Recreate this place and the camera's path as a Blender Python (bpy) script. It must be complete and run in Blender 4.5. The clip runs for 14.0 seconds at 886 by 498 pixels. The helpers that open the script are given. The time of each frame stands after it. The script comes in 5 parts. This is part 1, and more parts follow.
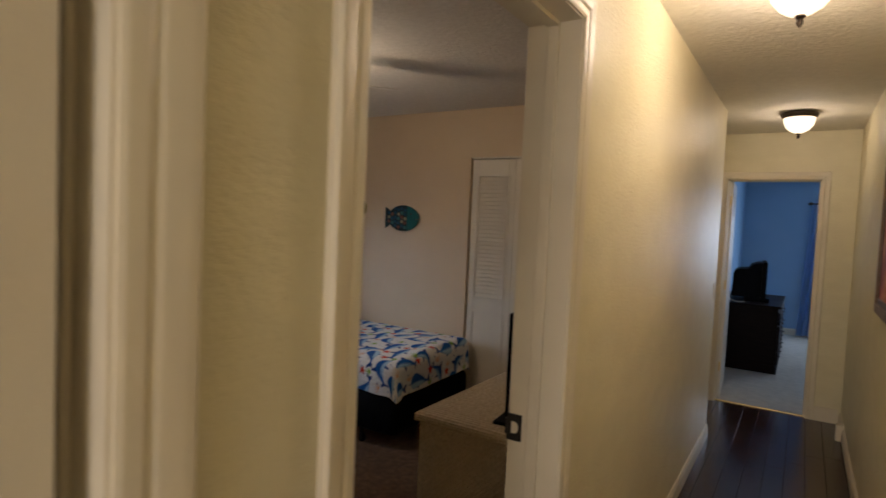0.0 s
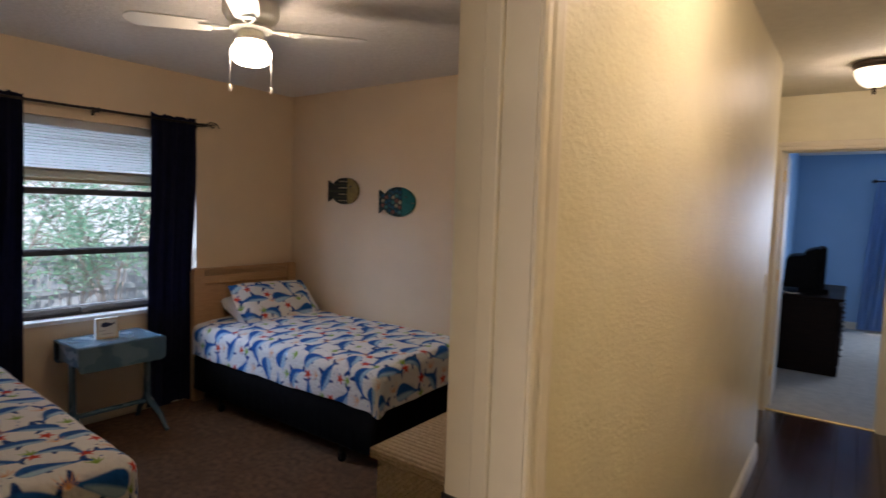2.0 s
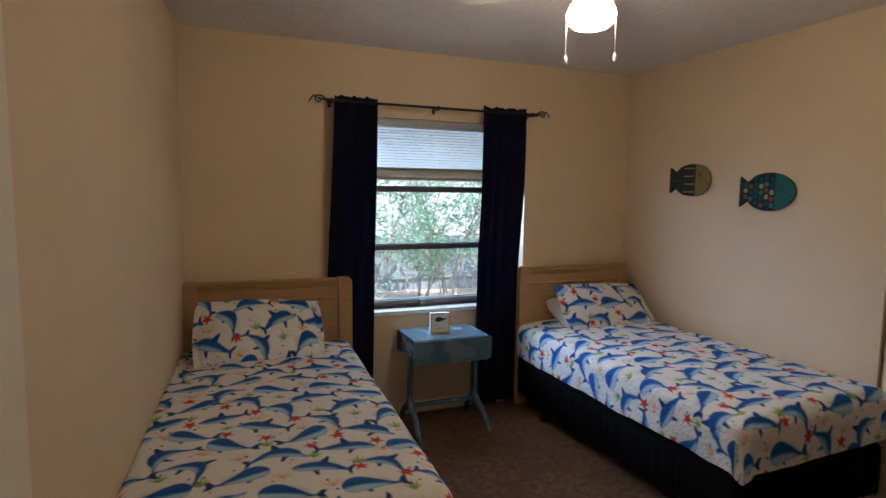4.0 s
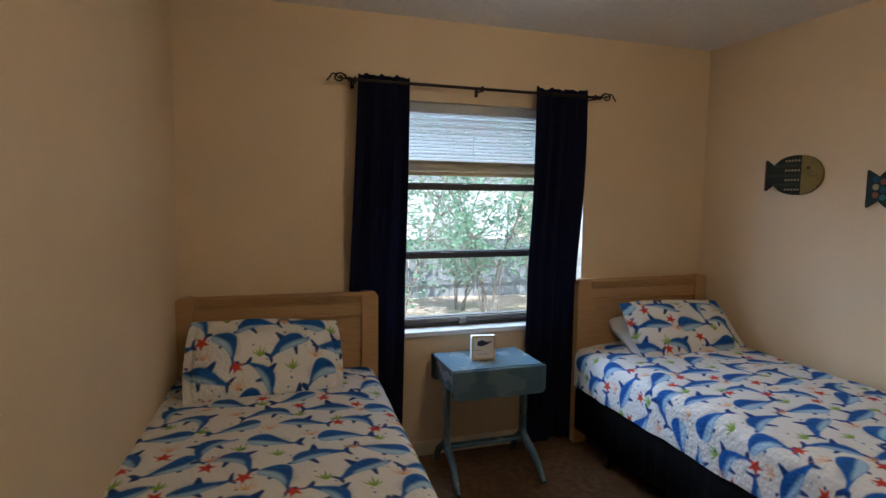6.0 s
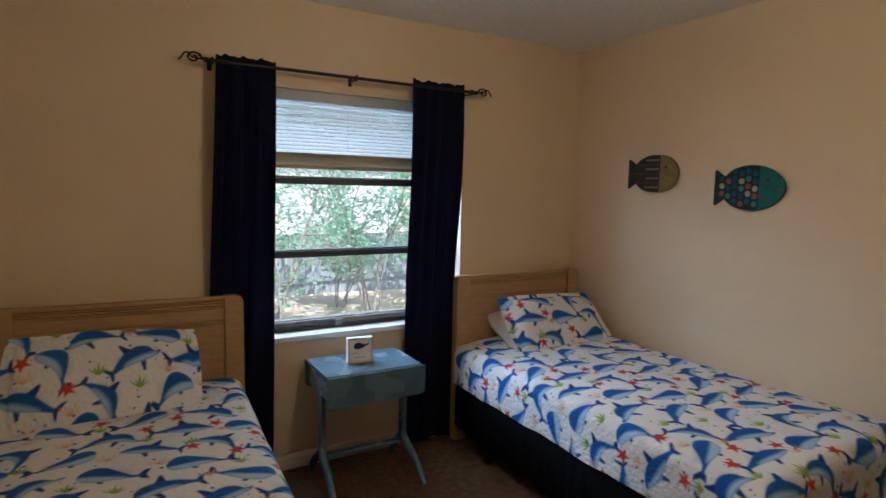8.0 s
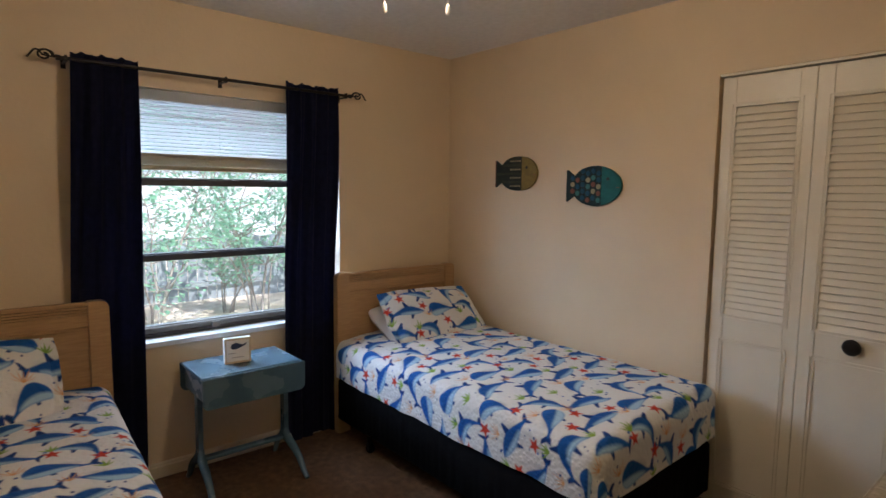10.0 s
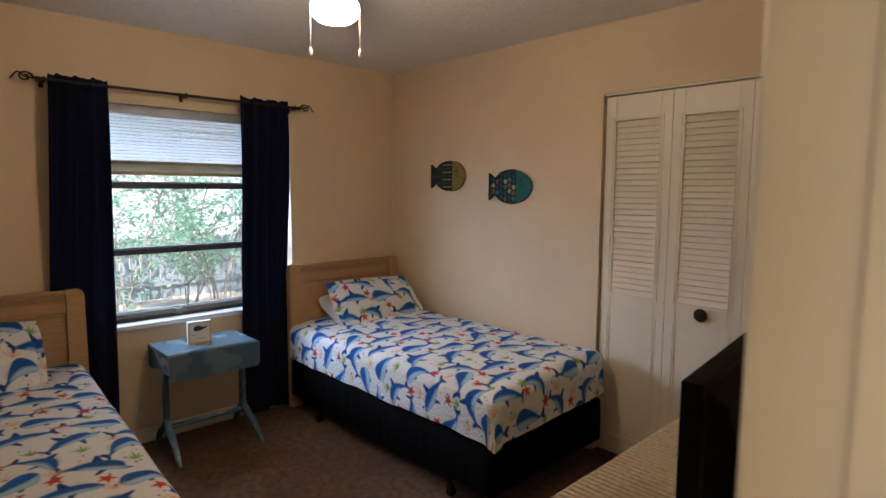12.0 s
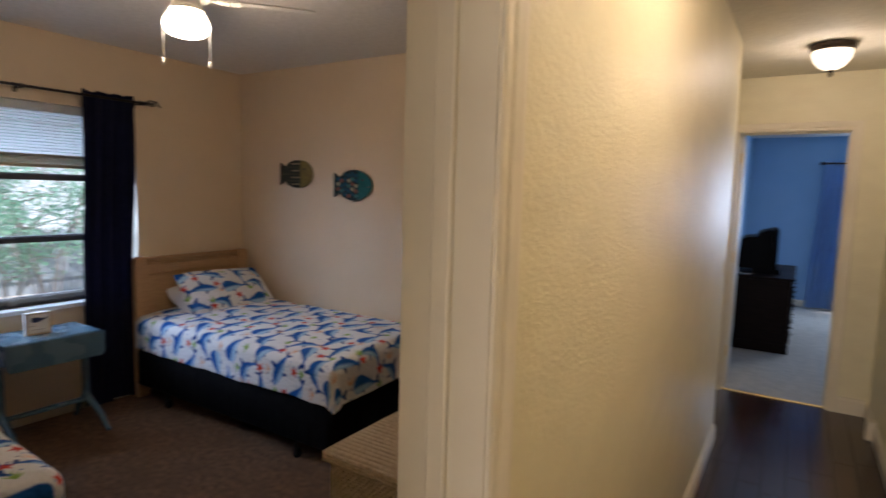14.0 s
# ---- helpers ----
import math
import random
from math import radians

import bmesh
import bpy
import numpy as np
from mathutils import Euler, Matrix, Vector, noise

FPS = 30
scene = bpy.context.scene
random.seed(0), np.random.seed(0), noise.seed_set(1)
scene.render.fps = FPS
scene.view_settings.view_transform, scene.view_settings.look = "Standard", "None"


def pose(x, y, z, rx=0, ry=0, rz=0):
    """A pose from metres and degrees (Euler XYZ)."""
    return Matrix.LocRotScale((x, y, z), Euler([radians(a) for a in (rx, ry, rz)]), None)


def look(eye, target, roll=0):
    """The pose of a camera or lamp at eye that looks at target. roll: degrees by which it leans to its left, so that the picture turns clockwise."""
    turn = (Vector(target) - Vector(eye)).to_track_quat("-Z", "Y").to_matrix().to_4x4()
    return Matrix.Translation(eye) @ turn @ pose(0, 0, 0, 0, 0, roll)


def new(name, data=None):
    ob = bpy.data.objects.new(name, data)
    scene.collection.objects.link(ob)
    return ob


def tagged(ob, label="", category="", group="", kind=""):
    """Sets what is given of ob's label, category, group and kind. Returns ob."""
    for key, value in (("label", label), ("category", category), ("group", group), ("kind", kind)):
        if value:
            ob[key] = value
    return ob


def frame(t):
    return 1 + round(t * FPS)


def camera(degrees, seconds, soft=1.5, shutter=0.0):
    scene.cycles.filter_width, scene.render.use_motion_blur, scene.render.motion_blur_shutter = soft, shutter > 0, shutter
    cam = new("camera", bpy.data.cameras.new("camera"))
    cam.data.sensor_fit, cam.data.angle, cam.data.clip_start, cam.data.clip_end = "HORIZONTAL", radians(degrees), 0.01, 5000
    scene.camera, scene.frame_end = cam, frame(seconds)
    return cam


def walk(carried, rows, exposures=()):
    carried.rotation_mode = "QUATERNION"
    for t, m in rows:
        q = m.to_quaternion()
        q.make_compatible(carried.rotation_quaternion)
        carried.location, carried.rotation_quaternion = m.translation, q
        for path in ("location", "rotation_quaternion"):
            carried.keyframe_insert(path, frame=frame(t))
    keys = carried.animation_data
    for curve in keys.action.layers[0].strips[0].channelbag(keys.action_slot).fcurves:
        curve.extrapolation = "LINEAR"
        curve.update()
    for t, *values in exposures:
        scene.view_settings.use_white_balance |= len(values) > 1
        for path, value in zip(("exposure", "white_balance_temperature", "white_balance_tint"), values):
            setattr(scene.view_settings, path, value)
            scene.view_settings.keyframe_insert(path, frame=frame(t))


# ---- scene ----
cam = camera(76.3, 14.0, 1.5, 0.4)
PATH = [
    (0, (-0.322, 1.58, 1.539), (-1.399, 3.263, 1.441), 2.6),
    (0.5, (-0.308, 1.745, 1.541), (-1.27, 3.495, 1.439), 2.1),
    (1, (-0.314, 1.902, 1.534), (-1.269, 3.655, 1.415), 2.2),
    (1.5, (-0.376, 2.091, 1.517), (-1.38, 3.816, 1.387), 2.1),
    (2, (-0.438, 2.244, 1.51), (-1.616, 3.855, 1.367), 1.8),
    (2.5, (-0.48, 2.37, 1.508), (-1.962, 3.705, 1.354), 1.3),
    (3, (-0.567, 2.432, 1.529), (-2.265, 3.472, 1.347), 1.0),
    (3.5, (-0.723, 2.474, 1.507), (-2.528, 3.315, 1.327), 0.9),
    (4, (-0.905, 2.519, 1.518), (-2.751, 3.263, 1.322), 0.7),
    (6.5, (-1.566, 2.744, 1.495), (-3.457, 3.366, 1.306), 0.7),
    (7, (-1.599, 2.78, 1.496), (-3.445, 3.526, 1.3), 1.0),
    (7.5, (-1.595, 2.811, 1.507), (-3.384, 3.682, 1.299), 1.2),
    (8, (-1.588, 2.792, 1.51), (-3.309, 3.789, 1.301), 1.2),
    (8.5, (-1.553, 2.814, 1.503), (-3.219, 3.901, 1.299), 1.1),
    (9, (-1.506, 2.821, 1.502), (-3.122, 3.981, 1.302), 1.0),
    (11.5, (-1.057, 2.734, 1.53), (-2.495, 4.108, 1.318), 0.3),
    (12, (-0.885, 2.646, 1.522), (-2.329, 4.015, 1.316), 0.3),
    (12.5, (-0.707, 2.596, 1.53), (-2.179, 3.934, 1.32), 0.2),
    (13, (-0.57, 2.553, 1.497), (-2.055, 3.878, 1.298), 0.2),
    (13.5, (-0.517, 2.478, 1.511), (-1.916, 3.893, 1.305), 0.8),
    (14, (-0.498, 2.359, 1.522), (-1.558, 4.043, 1.32), 1.6),
]
EXPOSURES = [(0, -0.08, 6450, 16), (0.5, 0.05, 6450, 17), (1.0, 0.12, 6350, 18), (2.0, 0.24, 6300, 21), (3.0, 0.46, 6450, 21), (4.0, 0.60, 6250, 15), (6.5, 0.52, 6350, 12), (8.5, 0.62, 6350, 12), (11.5, 0.82, 6550, 18), (12.5, 0.70, 6500, 16), (13.5, 0.44, 6300, 17), (14, 0.40, 6150, 19)]
walk(cam, [(t, look(eye, target, roll)) for t, eye, target, roll in PATH], EXPOSURES)

# ---- world, sun and lamps ----
world = bpy.data.worlds.new("world")
scene.world = world
world.use_nodes = True
wn = world.node_tree.nodes
sky = wn.new("ShaderNodeTexSky")
sky.sky_type = "NISHITA"
sky.sun_disc = False
sky.sun_elevation, sky.sun_rotation = radians(58), radians(70)
wn["Background"].inputs["Strength"].default_value = 0.15
world.node_tree.links.new(sky.outputs[0], wn["Background"].inputs["Color"])


def lamp(name, kind, energy, colour, m, size=None, size_y=None):
    data = bpy.data.lights.new(name, kind)
    data.energy, data.color = energy, colour
    if kind == "AREA":
        data.shape, data.size, data.size_y = "RECTANGLE", size, size_y
    elif kind == "POINT":
        data.shadow_soft_size = size
    elif kind == "SUN":
        data.angle = size
    ob = new(name, data)
    ob.matrix_world = m
    return ob


lamp("sun", "SUN", 5.0, (1.0, 0.95, 0.87), look((0, 0, 10), (-4.0, -1.6, 3.0)), radians(0.6))
lamp("fan_bulb", "POINT", 6.2, (1.0, 0.79, 0.56), pose(-2.72, 3.83, 2.185), 0.05)
lamp("hall_bulb_near", "POINT", 18.5, (1.0, 0.83, 0.64), pose(-0.385, 3.86, 2.33), 0.08)
lamp("hall_bulb_far", "POINT", 5.6, (1.0, 0.83, 0.64), pose(-0.412, 6.42, 2.33), 0.08)
lamp("bedroom_window_sky", "AREA", 105.0, (0.52, 0.72, 1.0), look((-6.3, 2.3, 2.3), (-3.9, 4.5, 1.1)), 1.9, 1.4)
lamp("bedroom_window_high_sky", "AREA", 55.0, (0.58, 0.77, 1.0), look((-5.35, 3.9, 2.95), (-4.1, 3.9, 0.5)), 1.3, 0.7)
lamp("daylit_room_behind", "AREA", 26.0, (1.0, 0.93, 0.86), look((-0.42, -0.66, 1.2), (-0.6, 3.0, 1.2)), 0.72, 1.8)
lamp("blue_room_window_sky", "AREA", 46.0, (0.62, 0.79, 1.0), look((1.0, 12.03, 1.42), (0.3, 8.0, 0.9)), 1.2, 1.05)


# ---- materials ----
def material(name, c1, c2=None, scale=6.0, rough=0.6, bump=0.0, bscale=80.0, metal=0.0, detail=4.0,
             wear=None, wscale=2.0, stretch=(1, 1, 1), rvar=0.08, random_value=0.0, distance=0.004):
    """A surface with colour varying at two scales and a fine relief."""
    m = bpy.data.materials.new(name)
    m.use_nodes = True
    n, l = m.node_tree.nodes, m.node_tree.links
    b = n["Principled BSDF"]
    b.inputs["Metallic"].default_value = metal
    tc = n.new("ShaderNodeTexCoord")
    mp = n.new("ShaderNodeMapping")
    mp.inputs["Scale"].default_value = stretch
    l.new(tc.outputs["Object"], mp.inputs["Vector"])
    nz = n.new("ShaderNodeTexNoise")
    nz.inputs["Scale"].default_value, nz.inputs["Detail"].default_value = scale, detail
    l.new(mp.outputs[0], nz.inputs["Vector"])
    c2 = c2 or tuple(v * 0.88 for v in c1)
    ramp = n.new("ShaderNodeValToRGB")
    ramp.color_ramp.elements[0].position, ramp.color_ramp.elements[1].position = 0.34, 0.66
    ramp.color_ramp.elements[0].color, ramp.color_ramp.elements[1].color = (*c1, 1), (*c2, 1)
    l.new(nz.outputs["Fac"], ramp.inputs[0])
    col = ramp.outputs[0]
    big = n.new("ShaderNodeTexNoise")
    big.inputs["Scale"].default_value, big.inputs["Detail"].default_value = wscale, 3.0
    l.new(tc.outputs["Object"], big.inputs["Vector"])
    if wear:
        mix = n.new("ShaderNodeMix")
        mix.data_type = "RGBA"
        r2 = n.new("ShaderNodeMapRange")
        r2.inputs[1].default_value, r2.inputs[2].default_value = 0.5, 0.75
        l.new(big.outputs["Fac"], r2.inputs[0])
        l.new(r2.outputs[0], mix.inputs["Factor"])
        l.new(col, mix.inputs["A"])
        mix.inputs["B"].default_value = (*wear, 1)
        col = mix.outputs["Result"]
    if random_value:
        info = n.new("ShaderNodeObjectInfo")
        hsv = n.new("ShaderNodeHueSaturation")
        r3 = n.new("ShaderNodeMapRange")
        r3.inputs[3].default_value, r3.inputs[4].default_value = 1 - random_value, 1 + random_value
        l.new(info.outputs["Random"], r3.inputs[0])
        l.new(r3.outputs[0], hsv.inputs["Value"])
        l.new(col, hsv.inputs["Color"])
        col = hsv.outputs[0]
    l.new(col, b.inputs["Base Color"])
    rr = n.new("ShaderNodeMapRange")
    rr.inputs[3].default_value, rr.inputs[4].default_value = max(0.02, rough - rvar), min(1, rough + rvar)
    l.new(big.outputs["Fac"], rr.inputs[0])
    l.new(rr.outputs[0], b.inputs["Roughness"])
    if bump:
        bz = n.new("ShaderNodeTexNoise")
        bz.inputs["Scale"].default_value, bz.inputs["Detail"].default_value = bscale, 5.0
        l.new(mp.outputs[0], bz.inputs["Vector"])
        bp = n.new("ShaderNodeBump")
        bp.inputs["Strength"].default_value, bp.inputs["Distance"].default_value = bump, distance
        l.new(bz.outputs["Fac"], bp.inputs["Height"])
        l.new(bp.outputs[0], b.inputs["Normal"])
    return m


def glow(name, colour, strength, base=(0.9, 0.85, 0.75)):
    m = material(name, base, rough=0.35)
    b = m.node_tree.nodes["Principled BSDF"]
    b.inputs["Emission Color"].default_value = (*colour, 1)
    b.inputs["Emission Strength"].default_value = strength
    return m


def print_material(name):
    """Cotton with a printed pattern held in a colour attribute and a quilted relief."""
    m = material(name, (0.8, 0.8, 0.8), rough=0.85, bump=0.25, bscale=300, distance=0.002)
    n, l = m.node_tree.nodes, m.node_tree.links
    at = n.new("ShaderNodeAttribute")
    at.attribute_name = "print"
    l.new(at.outputs["Color"], n["Principled BSDF"].inputs["Base Color"])
    vo = n.new("ShaderNodeTexVoronoi")
    vo.inputs["Scale"].default_value = 62
    vo.feature = "SMOOTH_F1"
    tc = n.new("ShaderNodeTexCoord")
    l.new(tc.outputs["Object"], vo.inputs["Vector"])
    bp = n.new("ShaderNodeBump")
    bp.inputs["Strength"].default_value, bp.inputs["Distance"].default_value = 0.7, 0.009
    bp.invert = True
    l.new(vo.outputs["Distance"], bp.inputs["Height"])
    l.new(bp.outputs[0], n["Principled BSDF"].inputs["Normal"])
    n["Principled BSDF"].inputs["Specular IOR Level"].default_value = 0.2
    return m


M = {
    "beige": material("bedroom_wall_paint", (0.71, 0.555, 0.37), (0.68, 0.53, 0.35), 3, 0.55, 0.35, 44, wear=(0.67, 0.52, 0.345), distance=0.004),
    "yellow": material("hall_wall_paint", (0.73, 0.66, 0.45), (0.69, 0.62, 0.415), 9, 0.44, 0.40, 78, wear=(0.68, 0.61, 0.42), distance=0.006, stretch=(0.6, 0.6, 1.3)),
    "blue": material("blue_wall_paint", (0.25, 0.43, 0.63), (0.23, 0.41, 0.61), 3, 0.5, 0.25, 60),
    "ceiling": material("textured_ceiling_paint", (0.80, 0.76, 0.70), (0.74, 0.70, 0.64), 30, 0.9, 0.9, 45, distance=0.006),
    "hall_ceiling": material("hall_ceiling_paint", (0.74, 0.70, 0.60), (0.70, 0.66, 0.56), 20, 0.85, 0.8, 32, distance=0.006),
    "trim": material("white_trim_paint", (0.73, 0.655, 0.50), (0.70, 0.62, 0.47), 5, 0.40, 0.15, 60, wear=(0.64, 0.56, 0.42)),
    "white": material("white_door_paint", (0.77, 0.70, 0.57), (0.74, 0.665, 0.54), 5, 0.4, 0.12, 90, wear=(0.71, 0.65, 0.54)),
    "carpet": material("brown_carpet", (0.215, 0.115, 0.056), (0.115, 0.060, 0.029), 26, 0.97, 1.0, 300, wear=(0.125, 0.066, 0.033), wscale=5, distance=0.012),
    "pale_carpet": material("pale_carpet", (0.55, 0.50, 0.42), (0.46, 0.42, 0.35), 12, 0.97, 1.0, 320, distance=0.008),
    "plank": material("dark_floor_board", (0.052, 0.020, 0.013), (0.024, 0.010, 0.007), 14, 0.17, 0.25, 30, stretch=(9, 0.8, 1), random_value=0.3, rvar=0.07, distance=0.002),
    "oak": material("pale_oak", (0.50, 0.31, 0.15), (0.42, 0.25, 0.115), 18, 0.45, 0.2, 50, stretch=(1, 0.6, 6), wear=(0.45, 0.27, 0.13), distance=0.002),
    "curtain": material("navy_curtain_cloth", (0.012, 0.014, 0.046), (0.008, 0.010, 0.034), 30, 0.9, 0.3, 260, distance=0.002),
    "iron": material("black_iron", (0.02, 0.017, 0.015), (0.03, 0.024, 0.02), 40, 0.45, 0.1, 90, metal=0.7),
    "bronze": material("dark_bronze", (0.06, 0.04, 0.028), (0.04, 0.027, 0.02), 40, 0.4, 0.1, 90, metal=0.6),
    "table": material("blue_painted_wood", (0.085, 0.155, 0.205), (0.070, 0.130, 0.175), 9, 0.26, 0.15, 60, wear=(0.105, 0.175, 0.215), wscale=6),
    "black_cloth": material("black_cotton", (0.006, 0.006, 0.007), (0.004, 0.004, 0.005), 20, 0.9, 0.4, 200),
    "wicker": material("whitewashed_wicker", (0.57, 0.46, 0.31), (0.42, 0.33, 0.21), 60, 0.6, 0.4, 200, wear=(0.48, 0.38, 0.25), wscale=5),
    "white_cloth": material("white_cotton", (0.75, 0.74, 0.74), (0.68, 0.68, 0.70), 8, 0.9, 0.3, 200),
    "black_plastic": material("black_plastic", (0.006, 0.006, 0.007), (0.004, 0.004, 0.005), 30, 0.55, 0.08, 300),
    "screen": material("dark_screen", (0.006, 0.006, 0.008), rough=0.12),
    "aluminium": material("grey_window_frame", (0.085, 0.085, 0.09), (0.065, 0.065, 0.07), 20, 0.5, 0.1, 90, metal=0.2),
    "pale_metal": material("pale_window_frame", (0.22, 0.21, 0.19), (0.18, 0.17, 0.155), 20, 0.5, 0.1, 90),
    "marble": material("white_sill_stone", (0.78, 0.78, 0.78), (0.70, 0.70, 0.71), 8, 0.3),
    "blind": material("white_blind_slat", (0.74, 0.75, 0.75), (0.70, 0.71, 0.71), 10, 0.5),
    "blind_rail": material("yellowed_blind_rail", (0.62, 0.52, 0.36), (0.58, 0.48, 0.32), 10, 0.5),
    "fan_white": material("fan_enamel", (0.78, 0.75, 0.68), (0.74, 0.71, 0.63), 10, 0.35),
    "brass": material("brass", (0.75, 0.55, 0.22), (0.68, 0.48, 0.18), 30, 0.35, metal=1.0),
    "chrome": material("bright_chain", (0.7, 0.68, 0.62), rough=0.3, metal=1.0),
    "globe": glow("lit_opal_glass", (1.0, 0.86, 0.62), 14.0),
    "hall_globe": glow("lit_alabaster_glass", (1.0, 0.84, 0.60), 1.8),
    "dresser": material("dark_cherry_wood", (0.011, 0.006, 0.005), (0.007, 0.004, 0.0035), 10, 0.42, 0.1, 60, stretch=(1, 0.4, 5)),
    "blue_curtain": material("pale_blue_curtain_cloth", (0.52, 0.68, 0.84), (0.46, 0.62, 0.80), 20, 0.9, 0.2, 200),
    "knob": material("black_knob", (0.012, 0.011, 0.010), rough=0.3),
    "quilt": print_material("printed_quilt_cotton"),
    "gold": material("antique_gold_frame", (0.20, 0.105, 0.032), (0.11, 0.055, 0.018), 25, 0.35, 0.35, 70, metal=0.35, wear=(0.10, 0.055, 0.022), wscale=9),
    "dark_frame": material("dark_brown_frame", (0.06, 0.035, 0.022), (0.035, 0.02, 0.013), 25, 0.4, 0.2, 60),
}
def thin(m, colour, amount):
    """Lets light through a thin sheet."""
    n, l = m.node_tree.nodes, m.node_tree.links
    t, x = n.new("ShaderNodeBsdfTranslucent"), n.new("ShaderNodeMixShader")
    t.inputs["Color"].default_value = (*colour, 1)
    x.inputs[0].default_value = amount
    l.new(n["Principled BSDF"].outputs[0], x.inputs[1])
    l.new(t.outputs[0], x.inputs[2])
    l.new(x.outputs[0], n["Material Output"].inputs["Surface"])


for key in ("black_cloth", "black_plastic", "dresser"):
    M[key].node_tree.nodes["Principled BSDF"].inputs["Specular IOR Level"].default_value = 0.05
M["yellow"].node_tree.nodes["Principled BSDF"].inputs["Specular IOR Level"].default_value = 0.35
for key in ("curtain",):
    M[key].node_tree.nodes["Principled BSDF"].inputs["Specular IOR Level"].default_value = 0.25
thin(M["blind"], (0.75, 0.78, 0.80), 0.07)
thin(M["blue_curtain"], (0.42, 0.60, 0.85), 0.55)
thin(M["blind_rail"], (0.6, 0.5, 0.33), 0.15)
glass = bpy.data.materials.new("window_glass")
glass.use_nodes = True
gb = glass.node_tree.nodes["Principled BSDF"]
gb.inputs["Transmission Weight"].default_value, gb.inputs["Roughness"].default_value, gb.inputs["IOR"].default_value = 1.0, 0.0, 1.45
gb.inputs["Base Color"].default_value = (0.97, 0.99, 0.98, 1)
M["glass"] = glass


# ---- mesh helpers ----
def add_box(bm, x0, y0, z0, x1, y1, z1, mat=0):
    v = [bm.verts.new(p) for p in ((x0, y0, z0), (x1, y0, z0), (x1, y1, z0), (x0, y1, z0), (x0, y0, z1), (x1, y0, z1), (x1, y1, z1), (x0, y1, z1))]
    out = []
    for q in ((0, 3, 2, 1), (4, 5, 6, 7), (0, 1, 5, 4), (1, 2, 6, 5), (2, 3, 7, 6), (3, 0, 4, 7)):
        f = bm.faces.new([v[i] for i in q])
        f.material_index = mat
        out.append(f)
    return out


def boxes(*items, bevel=0.0, segments=2):
    bm = bmesh.new()
    for it in items:
        add_box(bm, *it)
    if bevel:
        bmesh.ops.bevel(bm, geom=bm.edges[:], offset=bevel, segments=segments, affect="EDGES", profile=0.6)
    return bm


def add_tube(bm, pts, r, sides=10, cap=True):
    """A round bar along a line of points; r is one radius or one for each point."""
    pts = [Vector(p) for p in pts]
    rs = [r] * len(pts) if isinstance(r, (int, float)) else list(r)
    rings = []
    up = Vector((0, 0, 1))
    side = None
    for i, p in enumerate(pts):
        d = (pts[min(i + 1, len(pts) - 1)] - pts[max(i - 1, 0)]).normalized()
        if side is None:
            side = d.cross(up if abs(d.z) < 0.9 else Vector((1, 0, 0))).normalized()
        side = (side - d * side.dot(d)).normalized()
        other = d.cross(side)
        rings.append([bm.verts.new(p + rs[i] * (math.cos(a) * side + math.sin(a) * other)) for a in (2 * math.pi * k / sides for k in range(sides))])
    for a, b in zip(rings, rings[1:]):
        for k in range(sides):
            bm.faces.new((a[k], a[(k + 1) % sides], b[(k + 1) % sides], b[k]))
    if cap:
        bm.faces.new(list(reversed(rings[0])))
        bm.faces.new(rings[-1])
    return bm


def tube(pts, r, sides=10):
    return add_tube(bmesh.new(), pts, r, sides)


def add_lathe(bm, profile, centre, sides=32):
    """Turns a profile of (radius, height) round a vertical axis."""
    cx, cy, cz = centre
    rings = []
    for r, z in profile:
        rings.append([bm.verts.new((cx + max(r, 0.0004) * math.cos(2 * math.pi * k / sides), cy + max(r, 0.0004) * math.sin(2 * math.pi * k / sides), cz + z)) for k in range(sides)])
    for a, b in zip(rings, rings[1:]):
        for k in range(sides):
            bm.faces.new((a[k], a[(k + 1) % sides], b[(k + 1) % sides], b[k]))
    bm.faces.new(list(reversed(rings[0])))
    bm.faces.new(rings[-1])
    return bm


def lathe(profile, centre=(0, 0, 0), sides=32):
    return add_lathe(bmesh.new(), profile, centre, sides)


def moved(bm, m):
    bmesh.ops.transform(bm, matrix=m, verts=bm.verts[:])
    return bm


def extrude_outline(pts, depth, axis="x", at=0.0, bevel=0.0):
    """A plate cut to a closed outline of two coordinates, thick along the axis."""
    bm = bmesh.new()
    place = {"x": lambda a, b, d: (d, a, b), "y": lambda a, b, d: (a, d, b), "z": lambda a, b, d: (a, b, d)}[axis]
    low = [bm.verts.new(place(a, b, at)) for a, b in pts]
    high = [bm.verts.new(place(a, b, at + depth)) for a, b in pts]
    bm.faces.new(low)
    bm.faces.new(list(reversed(high)))
    for i in range(len(pts)):
        j = (i + 1) % len(pts)
        bm.faces.new((low[j], low[i], high[i], high[j]))
    bmesh.ops.recalc_face_normals(bm, faces=bm.faces[:])
    if bevel:
        bmesh.ops.bevel(bm, geom=bm.edges[:], offset=bevel, segments=2, affect="EDGES")
    return bm


def mesh_of(name, bm, mats, smooth=False):
    me = bpy.data.meshes.new(name)
    bmesh.ops.recalc_face_normals(bm, faces=bm.faces[:])
    bm.to_mesh(me)
    bm.free()
    for m in mats if isinstance(mats, (list, tuple)) else [mats]:
        me.materials.append(m)
    if smooth:
        for p in me.polygons:
            p.use_smooth = True
        me.set_sharp_from_angle(angle=radians(40))
    return me


def part(name, bm, mat, parent=None, label="", smooth=False):
    ob = new(name, mesh_of(name, bm, mat, smooth))
    if parent:
        ob.parent = parent
    if label:
        ob["label"] = label
    return ob


